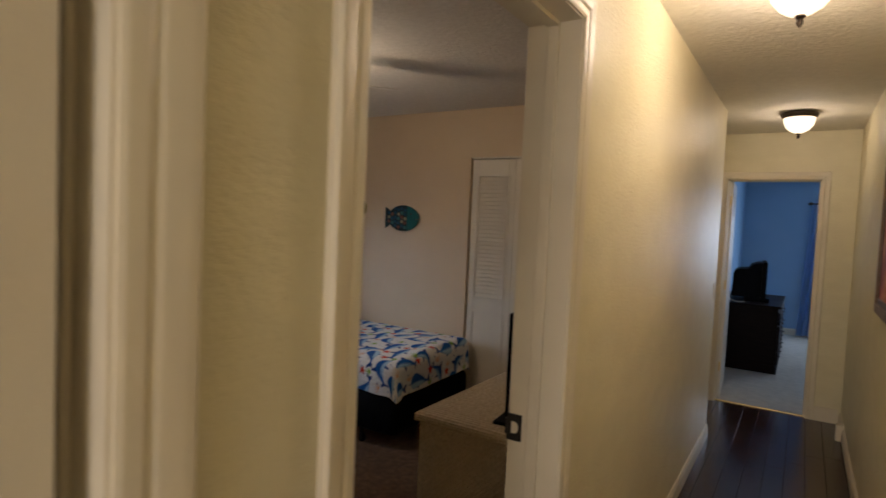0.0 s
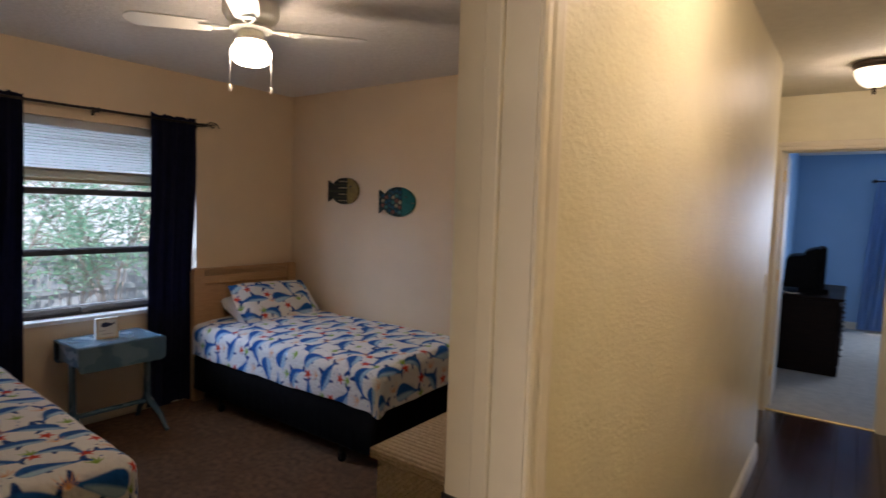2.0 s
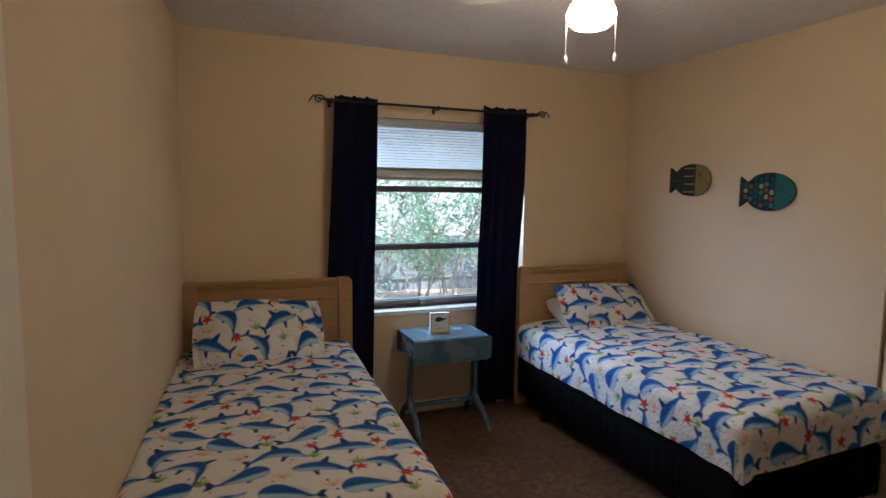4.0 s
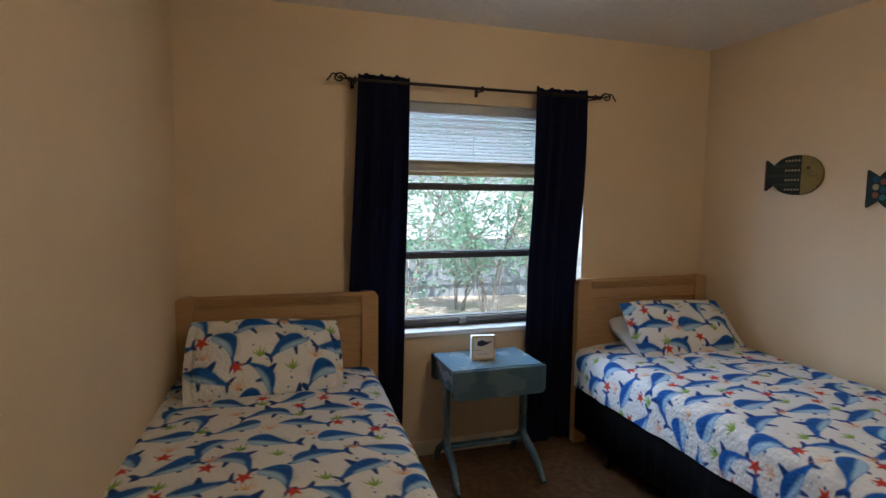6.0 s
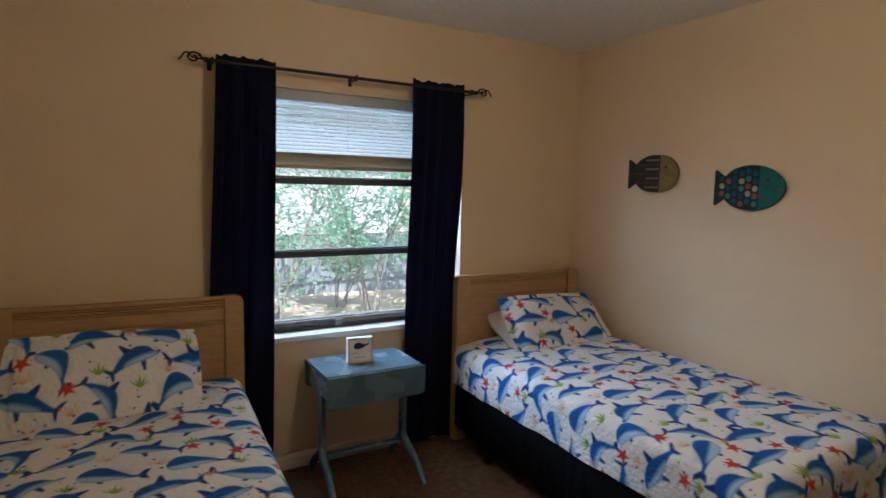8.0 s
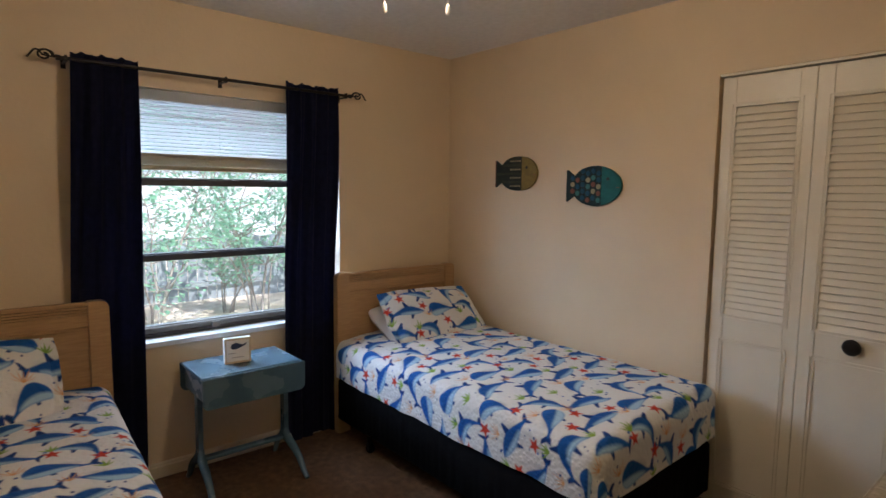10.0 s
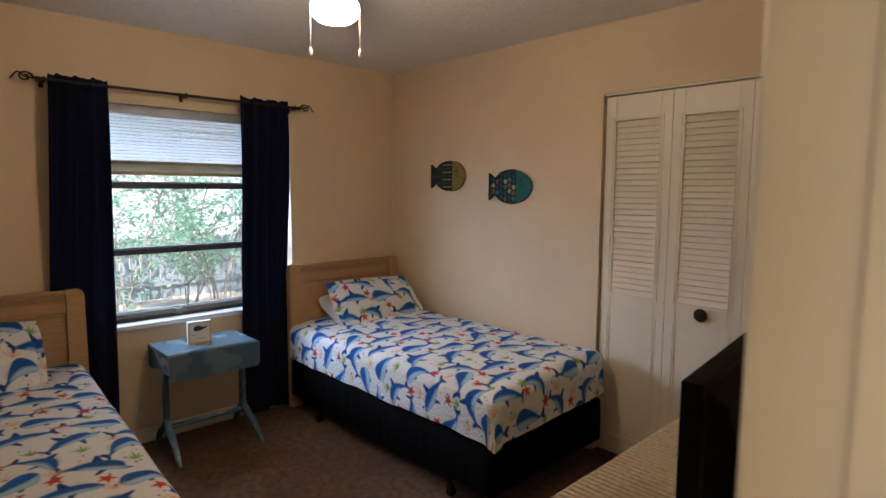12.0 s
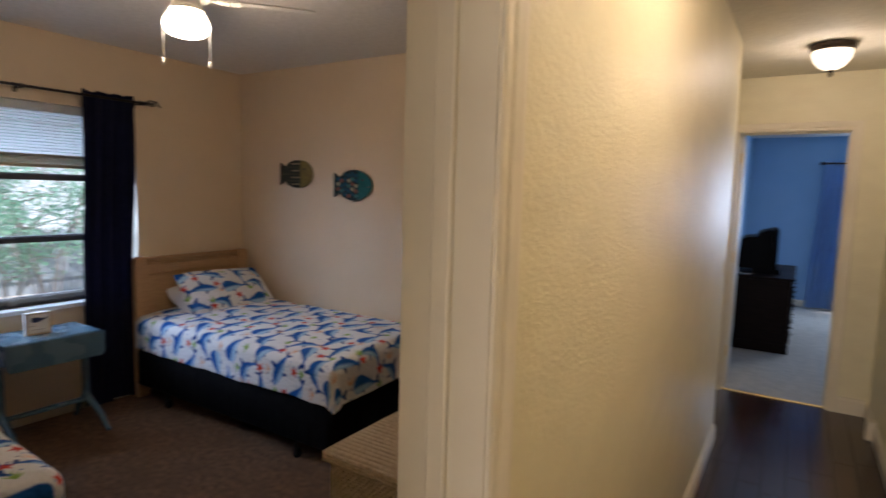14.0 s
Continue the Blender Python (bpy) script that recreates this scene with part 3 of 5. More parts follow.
def curtain(name, ya, yb, bottom_ya, bottom_yb, top, low, folds, mat, label, plane, seed, away=1, ruffle=True, hug=0.0):
    """A hanging cloth with folds that flare towards the hem, gathered on its rod."""
    rnd = random.Random(seed)
    ph = [rnd.uniform(0, 6.28) for _ in range(6)]
    bm = bmesh.new()
    cols, rows = 96, 60
    grid = []
    for j in range(rows + 1):
        v = j / rows
        z = top + (low - top) * v
        row = []
        for i in range(cols + 1):
            u = i / cols
            y = (ya + (bottom_ya - ya) * v) * (1 - u) + (yb + (bottom_yb - yb) * v) * u
            amp = (0.011 + 0.018 * min(1, v * 3)) * (1 - hug * min(1, max(0, (v - 0.25) * 4)))
            d = amp * math.sin(folds * 2 * math.pi * u + ph[0] + 0.7 * math.sin(v * 3 + ph[1])) + 0.35 * amp * math.sin(folds * 4.6 * math.pi * u + ph[2] + v * 2 + math.sin(v * 5 + ph[3]))
            y += 0.006 * math.sin(folds * 2 * math.pi * u * 1.4 + ph[3] + v * 5) * v
            zz = z
            if ruffle and v < 0.02:
                zz += 0.006 * math.sin(21 * u + ph[4]) + 0.003 * math.sin(43 * u + ph[5])
            if v > 0.98:
                zz += 0.008 * math.sin(9 * u + ph[5])
            x = plane + away * d - 0.038 * (hug > 0) * min(1, max(0, (v - 0.12) * 2.6))
            row.append(bm.verts.new((x, y, zz)))
        grid.append(row)
    for p, q in zip(grid, grid[1:]):
        for i in range(cols):
            bm.faces.new((p[i], p[i + 1], q[i + 1], q[i]))
    bmesh.ops.solidify(bm, geom=bm.faces[:], thickness=0.003)
    root = thing(name, label, "curtain", "curtains at the window")
    part("cloth", bm, mat, root, smooth=True)
    return root


curtain("curtain", 3.205, 3.475, 3.125, 3.455, 2.106, 0.03, 3, M["curtain"], "navy blue curtain hanging beside the window", -4.412, 3, hug=0.62)
curtain("curtain", 4.212, 4.540, 4.190, 4.530, 2.106, 0.012, 4, M["curtain"], "navy blue curtain hanging behind the bedside table", -4.412, 8, hug=0.62)


# ---- printed cloth ----
TILE, RES = 0.96, 0.0025
PN = int(round(TILE / RES))
gu, gv = np.meshgrid((np.arange(PN) + 0.5) * RES, (np.arange(PN) + 0.5) * RES, indexing="ij")
CREAM, DEEP, MID, PALE = (0.76, 0.75, 0.73), (0.006, 0.048, 0.22), (0.009, 0.115, 0.42), (0.40, 0.60, 0.74)
STAR, WEED, CORAL = (0.62, 0.055, 0.03), (0.24, 0.40, 0.06), (0.72, 0.36, 0.15)
tile = np.empty((PN, PN, 3))
tile[:] = CREAM


def signed(px, py, poly):
    """Distance from points to a closed outline, negative inside."""
    d2 = np.full(px.shape, 1e9)
    inside = np.zeros(px.shape, bool)
    for (ax, ay), (bx, by) in zip(poly, poly[1:] + poly[:1]):
        ex, ey = bx - ax, by - ay
        t = np.clip(((px - ax) * ex + (py - ay) * ey) / (ex * ex + ey * ey + 1e-12), 0, 1)
        d2 = np.minimum(d2, (px - ax - t * ex) ** 2 + (py - ay - t * ey) ** 2)
        cross = (ay > py) != (by > py)
        inside ^= cross & (px < (bx - ax) * (py - ay) / (by - ay + 1e-12) + ax)
    return np.where(inside, -1, 1) * np.sqrt(d2)


def stamp(poly, colour, cu, cv, size, turn=0.0, flip=1, bend=0.0, soft=0.0018, alpha=1.0, stout=1.0):
    """Prints one filled outline on the repeating tile."""
    du = (gu - cu + TILE / 2) % TILE - TILE / 2
    dv = (gv - cv + TILE / 2) % TILE - TILE / 2
    near = (np.abs(du) < size * 0.75) & (np.abs(dv) < size * 0.75)
    c, s = math.cos(turn), math.sin(turn)
    x = (du[near] * c + dv[near] * s) / size * flip
    y = (-du[near] * s + dv[near] * c) / size
    y = y / stout + bend * x * x
    cover = np.clip(0.5 - signed(x, y, poly) * size / soft / 2, 0, 1)[:, None] * alpha
    tile[near] = tile[near] * (1 - cover) + np.array(colour) * cover


def rounded(pts, steps=4):
    """A closed outline drawn as a smooth curve through its points."""
    n, out = len(pts), []
    for i in range(n):
        p0, p1, p2, p3 = pts[i - 1], pts[i], pts[(i + 1) % n], pts[(i + 2) % n]
        for k in range(steps):
            t = k / steps
            out.append(tuple(0.5 * (2 * p1[c] + (p2[c] - p0[c]) * t + (2 * p0[c] - 5 * p1[c] + 4 * p2[c] - p3[c]) * t * t + (3 * p1[c] - p0[c] - 3 * p2[c] + p3[c]) * t ** 3) for c in (0, 1)))
    return out


# each swimmer: body, belly, fins
SHARK = (rounded([(-.50, .0), (-.36, .058), (-.16, .088), (.04, .075), (.24, .04), (.42, .014), (.42, -.016), (.22, -.045), (.0, -.072), (-.2, -.078), (-.40, -.045)]),
         rounded([(-.46, -.016), (-.30, -.018), (-.05, -.022), (.20, -.026), (.18, -.046), (.0, -.070), (-.2, -.076), (-.40, -.044)]),
         [[(-.12, .07), (.0, .20), (.045, .185), (.05, .06)], [(.39, .012), (.47, .10), (.53, .12), (.475, .0), (.51, -.085), (.46, -.07), (.39, -.012)], [(-.20, -.05), (-.05, -.17), (-.015, -.155), (-.06, -.05)]])
WHALE = (rounded([(-.47, .0), (-.44, .10), (-.32, .165), (-.16, .155), (.0, .09), (.16, .02), (.30, -.03), (.42, -.03), (.42, -.062), (.26, -.095), (.06, -.125), (-.16, -.15), (-.36, -.125)]),
         rounded([(-.46, -.02), (-.32, -.02), (-.12, -.035), (.08, -.05), (.24, -.075), (.06, -.123), (-.16, -.148), (-.36, -.123)]),
         [[(.38, -.03), (.44, .07), (.53, .10), (.50, -.02), (.57, -.09), (.46, -.10), (.38, -.062)], [(-.22, -.05), (-.12, -.20), (-.05, -.20), (-.08, -.07)]])
DOLPHIN = (rounded([(-.53, -.065), (-.42, -.035), (-.36, .045), (-.20, .105), (.0, .10), (.18, .05), (.34, -.02), (.44, -.07), (.42, -.10), (.26, -.075), (.05, -.07), (-.18, -.085), (-.36, -.095), (-.46, -.095)]),
           rounded([(-.46, -.07), (-.30, -.035), (-.08, -.018), (.12, -.03), (.20, -.065), (.04, -.069), (-.18, -.083), (-.36, -.093)]),
           [[(-.08, .09), (.06, .215), (.10, .205), (.09, .06)], [(.41, -.06), (.50, .0), (.565, .0), (.485, -.09), (.50, -.19), (.45, -.17), (.40, -.10)], [(-.22, -.06), (-.10, -.20), (-.06, -.19), (-.09, -.06)]])
BACK = rounded([(-.36, .02), (-.2, .075), (.0, .07), (.2, .03), (.2, .01), (-.2, .02)])
EYE = [(-.012, 0), (0, .016), (.012, 0), (0, -.016)]


def swimmer(kind, u, v, size, turn=0.0, flip=1, bend=0.0):
    body, belly, fins = kind
    wide = 1.85 if kind is not WHALE else 1.45
    for fin in fins:
        stamp(fin, DEEP, u, v, size, turn, flip, bend, stout=wide * 0.95)
    stamp(body, MID, u, v, size, turn, flip, bend, stout=wide)
    stamp(BACK, DEEP, u, v, size, turn, flip, bend, soft=0.016, alpha=0.45, stout=wide)
    stamp(belly, PALE, u, v, size, turn, flip, bend, soft=0.005, alpha=0.95, stout=wide)
    stamp([(x - .33, y + .005) for x, y in EYE], DEEP, u, v, size, turn, flip, bend, stout=wide)


def star(u, v, size, turn):
    stamp([(0.5 * (1 if k % 2 == 0 else 0.42) * math.cos(turn + k * math.pi / 5), 0.5 * (1 if k % 2 == 0 else 0.42) * math.sin(turn + k * math.pi / 5)) for k in range(10)], STAR, u, v, size)


def weed(u, v, size, colour, blades, spread, width):
    for k in range(blades):
        a = math.pi / 2 + spread * (k - (blades - 1) / 2)
        ln = 0.5 + 0.22 * ((k * 7) % 3) / 2
        tip = (ln * math.cos(a), ln * math.sin(a) - 0.35)
        stamp([(-width, -0.35), (tip[0] * 0.6 - width, (tip[1] - 0.35) * 0.5), tip, (tip[0] * 0.6 + width, (tip[1] - 0.35) * 0.5), (width, -0.35)], colour, u, v, size, soft=0.0014)


tr = random.Random(11)
spots = []
SHAPES = (SHARK, WHALE, DOLPHIN, WHALE, SHARK, WHALE, DOLPHIN)
for r in range(7):
    for k in range(4):
        n = r * 4 + k
        u = (0.12 + 0.24 * k + 0.72 / 7 * r + tr.uniform(-0.014, 0.014)) % TILE
        v = 0.07 + TILE / 7 * r + tr.uniform(-0.010, 0.010)
        flip = -1 if (n * 5 + r) % 3 == 0 else 1
        kind = SHAPES[(n * 3 + r) % 7]
        if n % 3 == 2:
            swimmer(kind, u, v, 0.190, tr.choice((-1, 1)) * tr.uniform(0.6, 1.0), flip, tr.uniform(0.3, 0.8))
        else:
            swimmer(kind, u, v, tr.uniform(0.195, 0.222), tr.uniform(-0.45, 0.45), flip, tr.uniform(-0.1, 0.35))
        spots.append((n, r, u, v))
disc = [(0.5 * math.cos(a * math.pi / 4), 0.5 * math.sin(a * math.pi / 4)) for a in range(8)]
for n, r, u, v in spots:
    g = (u + 0.12) % TILE
    lift = tr.uniform(0.020, 0.040) * tr.choice((-1, 1))
    which = (n + r) % 4
    if which in (0, 3):
        star(g, v + lift, tr.uniform(0.060, 0.074), tr.uniform(0, 1))
    if which in (1, 3):
        weed(g, v - lift, 0.084, WEED, 5, 0.40, 0.055)
    if which in (2, 0):
        weed(g + 0.01, v - lift, 0.092, CORAL, 7, 0.36, 0.026)
    for q in range(3):
        stamp(disc, DEEP if q else MID, (u + tr.choice((-1, 1)) * tr.uniform(0.08, 0.12)) % TILE, v + tr.uniform(-0.075, 0.075), tr.uniform(0.006, 0.013))


def printed(u, v):
    """The tile's colours at cloth coordinates, in metres."""
    iu = (u / RES - 0.5) % PN
    iv = (v / RES - 0.5) % PN
    a, b = np.floor(iu).astype(int), np.floor(iv).astype(int)
    fa, fb = (iu - a)[..., None], (iv - b)[..., None]
    a1, b1 = (a + 1) % PN, (b + 1) % PN
    a, b = a % PN, b % PN
    return (tile[a, b] * (1 - fa) + tile[a1, b] * fa) * (1 - fb) + (tile[a, b1] * (1 - fa) + tile[a1, b1] * fa) * fb


def cloth(name, xyz, uv, mat, parent, label=""):
    """A printed sheet from a grid of places and the cloth coordinates there."""
    nu, nv = xyz.shape[:2]
    idx = np.arange(nu * nv).reshape(nu, nv)
    quads = np.stack([idx[:-1, :-1], idx[1:, :-1], idx[1:, 1:], idx[:-1, 1:]], -1).reshape(-1, 4)
    me = bpy.data.meshes.new(name)
    me.from_pydata(xyz.reshape(-1, 3).tolist(), [], quads.tolist())
    me.polygons.foreach_set("use_smooth", np.ones(len(quads), bool))
    col = np.ones((nu * nv, 4), np.float32)
    col[:, :3] = printed(uv[..., 0], uv[..., 1]).reshape(-1, 3)
    attr = me.color_attributes.new("print", "FLOAT_COLOR", "POINT")
    attr.data.foreach_set("color", col.ravel())
    me.materials.append(mat)
    me.update()
    ob = new(name, me)
    ob.parent = parent
    if label:
        ob["label"] = label
    return ob


def soft_noise(a, b, seed, scale):
    k = np.random.RandomState(seed).uniform(0, 6.28, 8)
    return (np.sin(a * scale + k[0] + 1.3 * np.sin(b * scale * 0.7 + k[1])) + np.sin(b * scale * 1.2 + k[2] + 1.1 * np.sin(a * scale * 0.8 + k[3]))
            + 0.6 * np.sin((a + b) * scale * 1.9 + k[4]) + 0.5 * np.sin((a - b) * scale * 2.3 + k[5])) / 3.1


def quilt(parent, x_head, x_foot, ya, yb, top, drop, seed, offset, label, rise=0.0):
    """A bedspread that lies flat on the mattress and falls over its sides and foot."""
    r = 0.062
    step = 0.004
    fx0, fx1, fy0, fy1 = x_head, x_foot - r, ya + r, yb - r
    us = np.arange(fy0 - drop, fy1 + drop + step / 2, step)
    vs = np.arange(fx0, fx1 + drop + step / 2, step)
    U, V = np.meshgrid(us, vs, indexing="ij")
    qy, qx = np.clip(U, fy0, fy1), np.clip(V, fx0, fx1)
    oy, ox = U - qy, V - qx
    d = np.hypot(ox, oy)
    ny, nx = oy / np.maximum(d, 1e-9), ox / np.maximum(d, 1e-9)
    d = np.minimum(d, drop * (1.0 + 0.10 * np.minimum(np.abs(nx), np.abs(ny)) * 2))
    bend = np.minimum(d, r * math.pi / 2)
    out = r * np.sin(bend / r)
    down = r * (1 - np.cos(bend / r)) + np.maximum(0, d - r * math.pi / 2)
    fall = np.clip((d - 0.05) / 0.2, 0, 1)
    wave = soft_noise(U * 1.0 + V * 0.6, V - U * 0.4, seed, 11) * 0.011 * fall
    z = top - down + 0.006 * soft_noise(U, V, seed + 1, 7) + 0.004 * soft_noise(U, V, seed + 2, 19)
    mid = (qy - (fy0 + fy1) / 2) / ((fy1 - fy0) / 2)
    z += 0.014 * (1 - mid ** 2) * (1 - fall) + rise * (mid + 1) / 2
    X = qx + nx * (out + wave + 0.006 * fall)
    Y = qy + ny * (out + wave + 0.006 * fall)
    z += 0.004 * np.sin(V * 9 + seed) * fall * (np.abs(oy) > 0.01)
    xyz = np.stack([X, Y, z], -1)
    return cloth("quilt", xyz, np.stack([U + offset[0], -V + offset[1]], -1), M["quilt"], parent, label)


def pillow(name, w, h, thick, m, label, printed_cloth=True, offset=(0, 0), flange=0.035, seed=1):
    """A stuffed pillow in a sham with a flat flange, its face along local z."""
    root = thing(name, label, "pillow", "shams on the beds" if printed_cloth else "")
    n = 170
    s = np.linspace(-1, 1, n)
    S, T = np.meshgrid(s, s, indexing="ij")
    fw, fh = w / 2, h / 2
    iw, ih = 1 - flange / fw, 1 - flange / fh
    a, b = np.clip(np.abs(S) / iw, 0, 1), np.clip(np.abs(T) / ih, 0, 1)
    puff = np.sqrt(np.clip(1 - a ** 3.2, 0, 1)) * np.sqrt(np.clip(1 - b ** 3.2, 0, 1))
    sag = 0.012 * soft_noise(S, T, seed, 4) * puff
    X = S * fw * (1 - 0.05 * (T ** 2) * (np.abs(S)))
    Y = T * fh * (1 - 0.06 * (S ** 2) * (np.abs(T)))
    curl = 0.010 * soft_noise(S, T, seed + 3, 5) * (np.maximum(np.abs(S), np.abs(T)) ** 4)
    for side, nm in ((1, "front"), (-1, "back")):
        Z = side * (thick / 2 * puff + 0.0015) + (sag if side == 1 else 0) + curl
        xyz = np.stack([X, Y, Z], -1)
        if side == -1:
            xyz = xyz[::-1]
        uv = np.stack([X + offset[0], Y + offset[1]], -1)
        if side == -1:
            uv = uv[::-1]
        cloth(nm, xyz, uv, M["quilt"] if printed_cloth else M["white_cloth"], root)
    root.matrix_world = m
    return root


# ---- beds ----
def headboard(root, ya, yb, top, bottom):
    xb, xf, pw = -4.432, -4.390, 0.085
    for a, b, rnd in ((ya, ya + pw, -1), (yb - pw, yb, 1)):
        pts = [(a, bottom), (b, bottom)]
        cr = 0.035
        arc = [(cr * math.cos(k * math.pi / 12), cr * math.sin(k * math.pi / 12)) for k in range(7)]
        if rnd > 0:
            pts += [(b - cr + p, top - cr + q) for p, q in arc] + [(a, top)]
        else:
            pts += [(b, top)] + [(a + cr - q, top - cr + p) for p, q in arc]
        part("post", extrude_outline(pts, xf - xb + 0.012, "x", xb, 0.003), M["oak"], root, smooth=True)
    z0 = top - 0.135
    bm = bmesh.new()
    prof = [(xb + 0.012, z0), (xf - 0.004, z0), (xf, z0 + 0.006), (xf, z0 + 0.014), (xf - 0.006, z0 + 0.018), (xf - 0.004, z0 + 0.022)]
    z = top - 0.062
    prof += [(xf - 0.004, z)]
    while z < top - 0.018:
        prof += [(xf - 0.013, z + 0.001), (xf - 0.013, z + 0.0045), (xf - 0.002, z + 0.0055), (xf - 0.0015, z + 0.009), (xf - 0.002, z + 0.0115)]
        z += 0.0125
    prof += [(xf - 0.004, top - 0.004), (xb + 0.012, top - 0.004)]
    ends = [[bm.verts.new((x, y, zz)) for x, zz in prof] for y in (ya + pw, yb - pw)]
    for i in range(len(prof)):
        j = (i + 1) % len(prof)
        bm.faces.new((ends[0][i], ends[0][j], ends[1][j], ends[1][i]))
    bm.faces.new(ends[0]), bm.faces.new(ends[1])
    part("top_rail", bm, M["oak"], root, "grooved oak rail")
    part("head_panel", boxes((xb + 0.014, ya + pw, bottom + 0.12, xb + 0.030, yb - pw, z0)), M["oak"], root)


def gathered_box(x0, y0, z0, x1, y1, z1, seed):
    """A cloth-covered base whose sides hang in shallow uneven gathers."""
    rnd = random.Random(seed)
    r, pts = 0.035, []
    corners = ((x1 - r, y0 + r, -90), (x1 - r, y1 - r, 0), (x0 + r, y1 - r, 90), (x0 + r, y0 + r, 180))
    for k, (cx, cy, a) in enumerate(corners):
        for q in range(7):
            t = radians(a + q * 15)
            pts.append((cx + r * math.cos(t), cy + r * math.sin(t), math.cos(t), math.sin(t)))
        nx, ny, na = corners[(k + 1) % 4]
        t = radians(a + 90)
        ox, oy = math.cos(t), math.sin(t)
        n = int(math.hypot(nx - cx, ny - cy) / 0.014)
        pts += [(cx + (nx - cx) * q / n + r * ox, cy + (ny - cy) * q / n + r * oy, ox, oy) for q in range(1, n)]
    fold = [rnd.uniform(-1, 1) for _ in pts]
    bm = bmesh.new()
    rows = []
    for z, amp, inset in ((z0, 0.004, 0.006), (z0 + 0.012, 0.005, 0.0), ((z0 + z1) / 2, 0.003, -0.002), (z1 - 0.02, 0.001, 0.0), (z1, 0.0, 0.016)):
        rows.append([bm.verts.new((x + nx * (amp * f - inset), y + ny * (amp * f - inset), z)) for (x, y, nx, ny), f in zip(pts, fold)])
    for p, q in zip(rows, rows[1:]):
        for k in range(len(pts)):
            bm.faces.new((p[k], p[(k + 1) % len(pts)], q[(k + 1) % len(pts)], q[k]))
    bm.faces.new(rows[0][::-1]), bm.faces.new(rows[-1])
    return bm


def bed(label, ya, yb, hya, hyb, x_foot, seed, offset, hem, rise=0.0, head=0.992):
    root = thing("bed", label, "bed", "twin beds")
    headboard(root, hya, hyb, head, 0.0)
    xh = -4.378
    part("mattress", boxes((xh, ya + 0.035, 0.365, x_foot - 0.035, yb - 0.035, 0.575), bevel=0.05, segments=3), M["white_cloth"], root, smooth=True)
    part("box_spring", gathered_box(xh, ya + 0.002, 0.112, x_foot - 0.02, yb - 0.012, 0.363, seed), M["black_cloth"], root, "black cloth box spring with gathered sides", smooth=True)
    for y in (ya + 0.03, yb - 0.03):
        part("side_rail", boxes((xh, y - 0.016, 0.102, x_foot - 0.10, y + 0.016, 0.107), (xh, y - 0.018, 0.1071, x_foot - 0.10, y - 0.014, 0.127), bevel=0.0015, segments=1), M["iron"], root, "black steel rail")
        for x in (-4.05, x_foot - 0.32):
            leg = part("leg", tube([(x, y, 0.102), (x, y, 0.052)], 0.013, 10), M["iron"], root, "black steel leg")
            cy = y
            wheel = moved(lathe([(0.006, -0.012), (0.024, -0.011), (0.026, -0.004), (0.026, 0.004), (0.024, 0.011), (0.006, 0.012)], sides=18), pose(x + 0.012, cy, 0.0262, 90, 0, 25))
            w = part("caster", wheel, M["black_plastic"], leg, smooth=True)
            part("fork", boxes((x - 0.006, cy - 0.017, 0.020, x + 0.018, cy - 0.014, 0.055), (x - 0.006, cy + 0.014, 0.020, x + 0.018, cy + 0.017, 0.055), (x - 0.006, cy - 0.017, 0.053, x + 0.018, cy + 0.017, 0.057)), M["iron"], leg)
    part("cross_bar", boxes((x_foot - 0.34, ya + 0.03, 0.089, x_foot - 0.305, yb - 0.03, 0.101)), M["iron"], root)
    q = quilt(root, xh + 0.012, x_foot, ya, yb, 0.598, hem, seed, offset, "white quilt printed with blue sea shapes", rise)
    return root


near_bed = bed("oak twin bed with a blue sea-print quilt by the door", 2.272, 3.288, 2.322, 3.302, -2.455, 5, (0.0, 0.10), 0.275)
near_bed.matrix_world = Matrix.Translation((-4.4, 2.8, 0)) @ pose(0, 0, 0, 0, 0, -2.6) @ Matrix.Translation((4.4, -2.8, 0))
bed("oak twin bed with a blue sea-print quilt by the closet", 4.497, 5.455, 4.514, 5.458, -2.49, 9, (0.22, 0.31), 0.265, 0.034, 1.006)


def lean(x, y, z, tilt, yaw=0, roll=0):
    """Stands a pillow against the headboard: its face towards the foot of the bed."""
    return Matrix.Translation((x, y, z)) @ pose(0, 0, 0, 0, 0, 90 + yaw) @ pose(0, 0, 0, 90 - tilt, 0, 0) @ pose(0, 0, 0, 0, 0, roll)


pillow("pillow_sham", 0.70, 0.44, 0.13, lean(-4.150, 2.735, 0.722, 40, 3, -3.5), "sea-print pillow sham leaning on the oak headboard", offset=(0.10, 0.42), seed=4)
pillow("pillow_sham", 0.70, 0.45, 0.12, lean(-4.130, 5.07, 0.722, 48, -4, -1), "sea-print pillow sham propped on a white pillow", offset=(0.33, 0.05), seed=7)
pillow("pillow", 0.66, 0.42, 0.15, lean(-4.24, 5.06, 0.662, 66, -2, 0), "plain white pillow behind the printed sham", False, flange=0.004, seed=2)

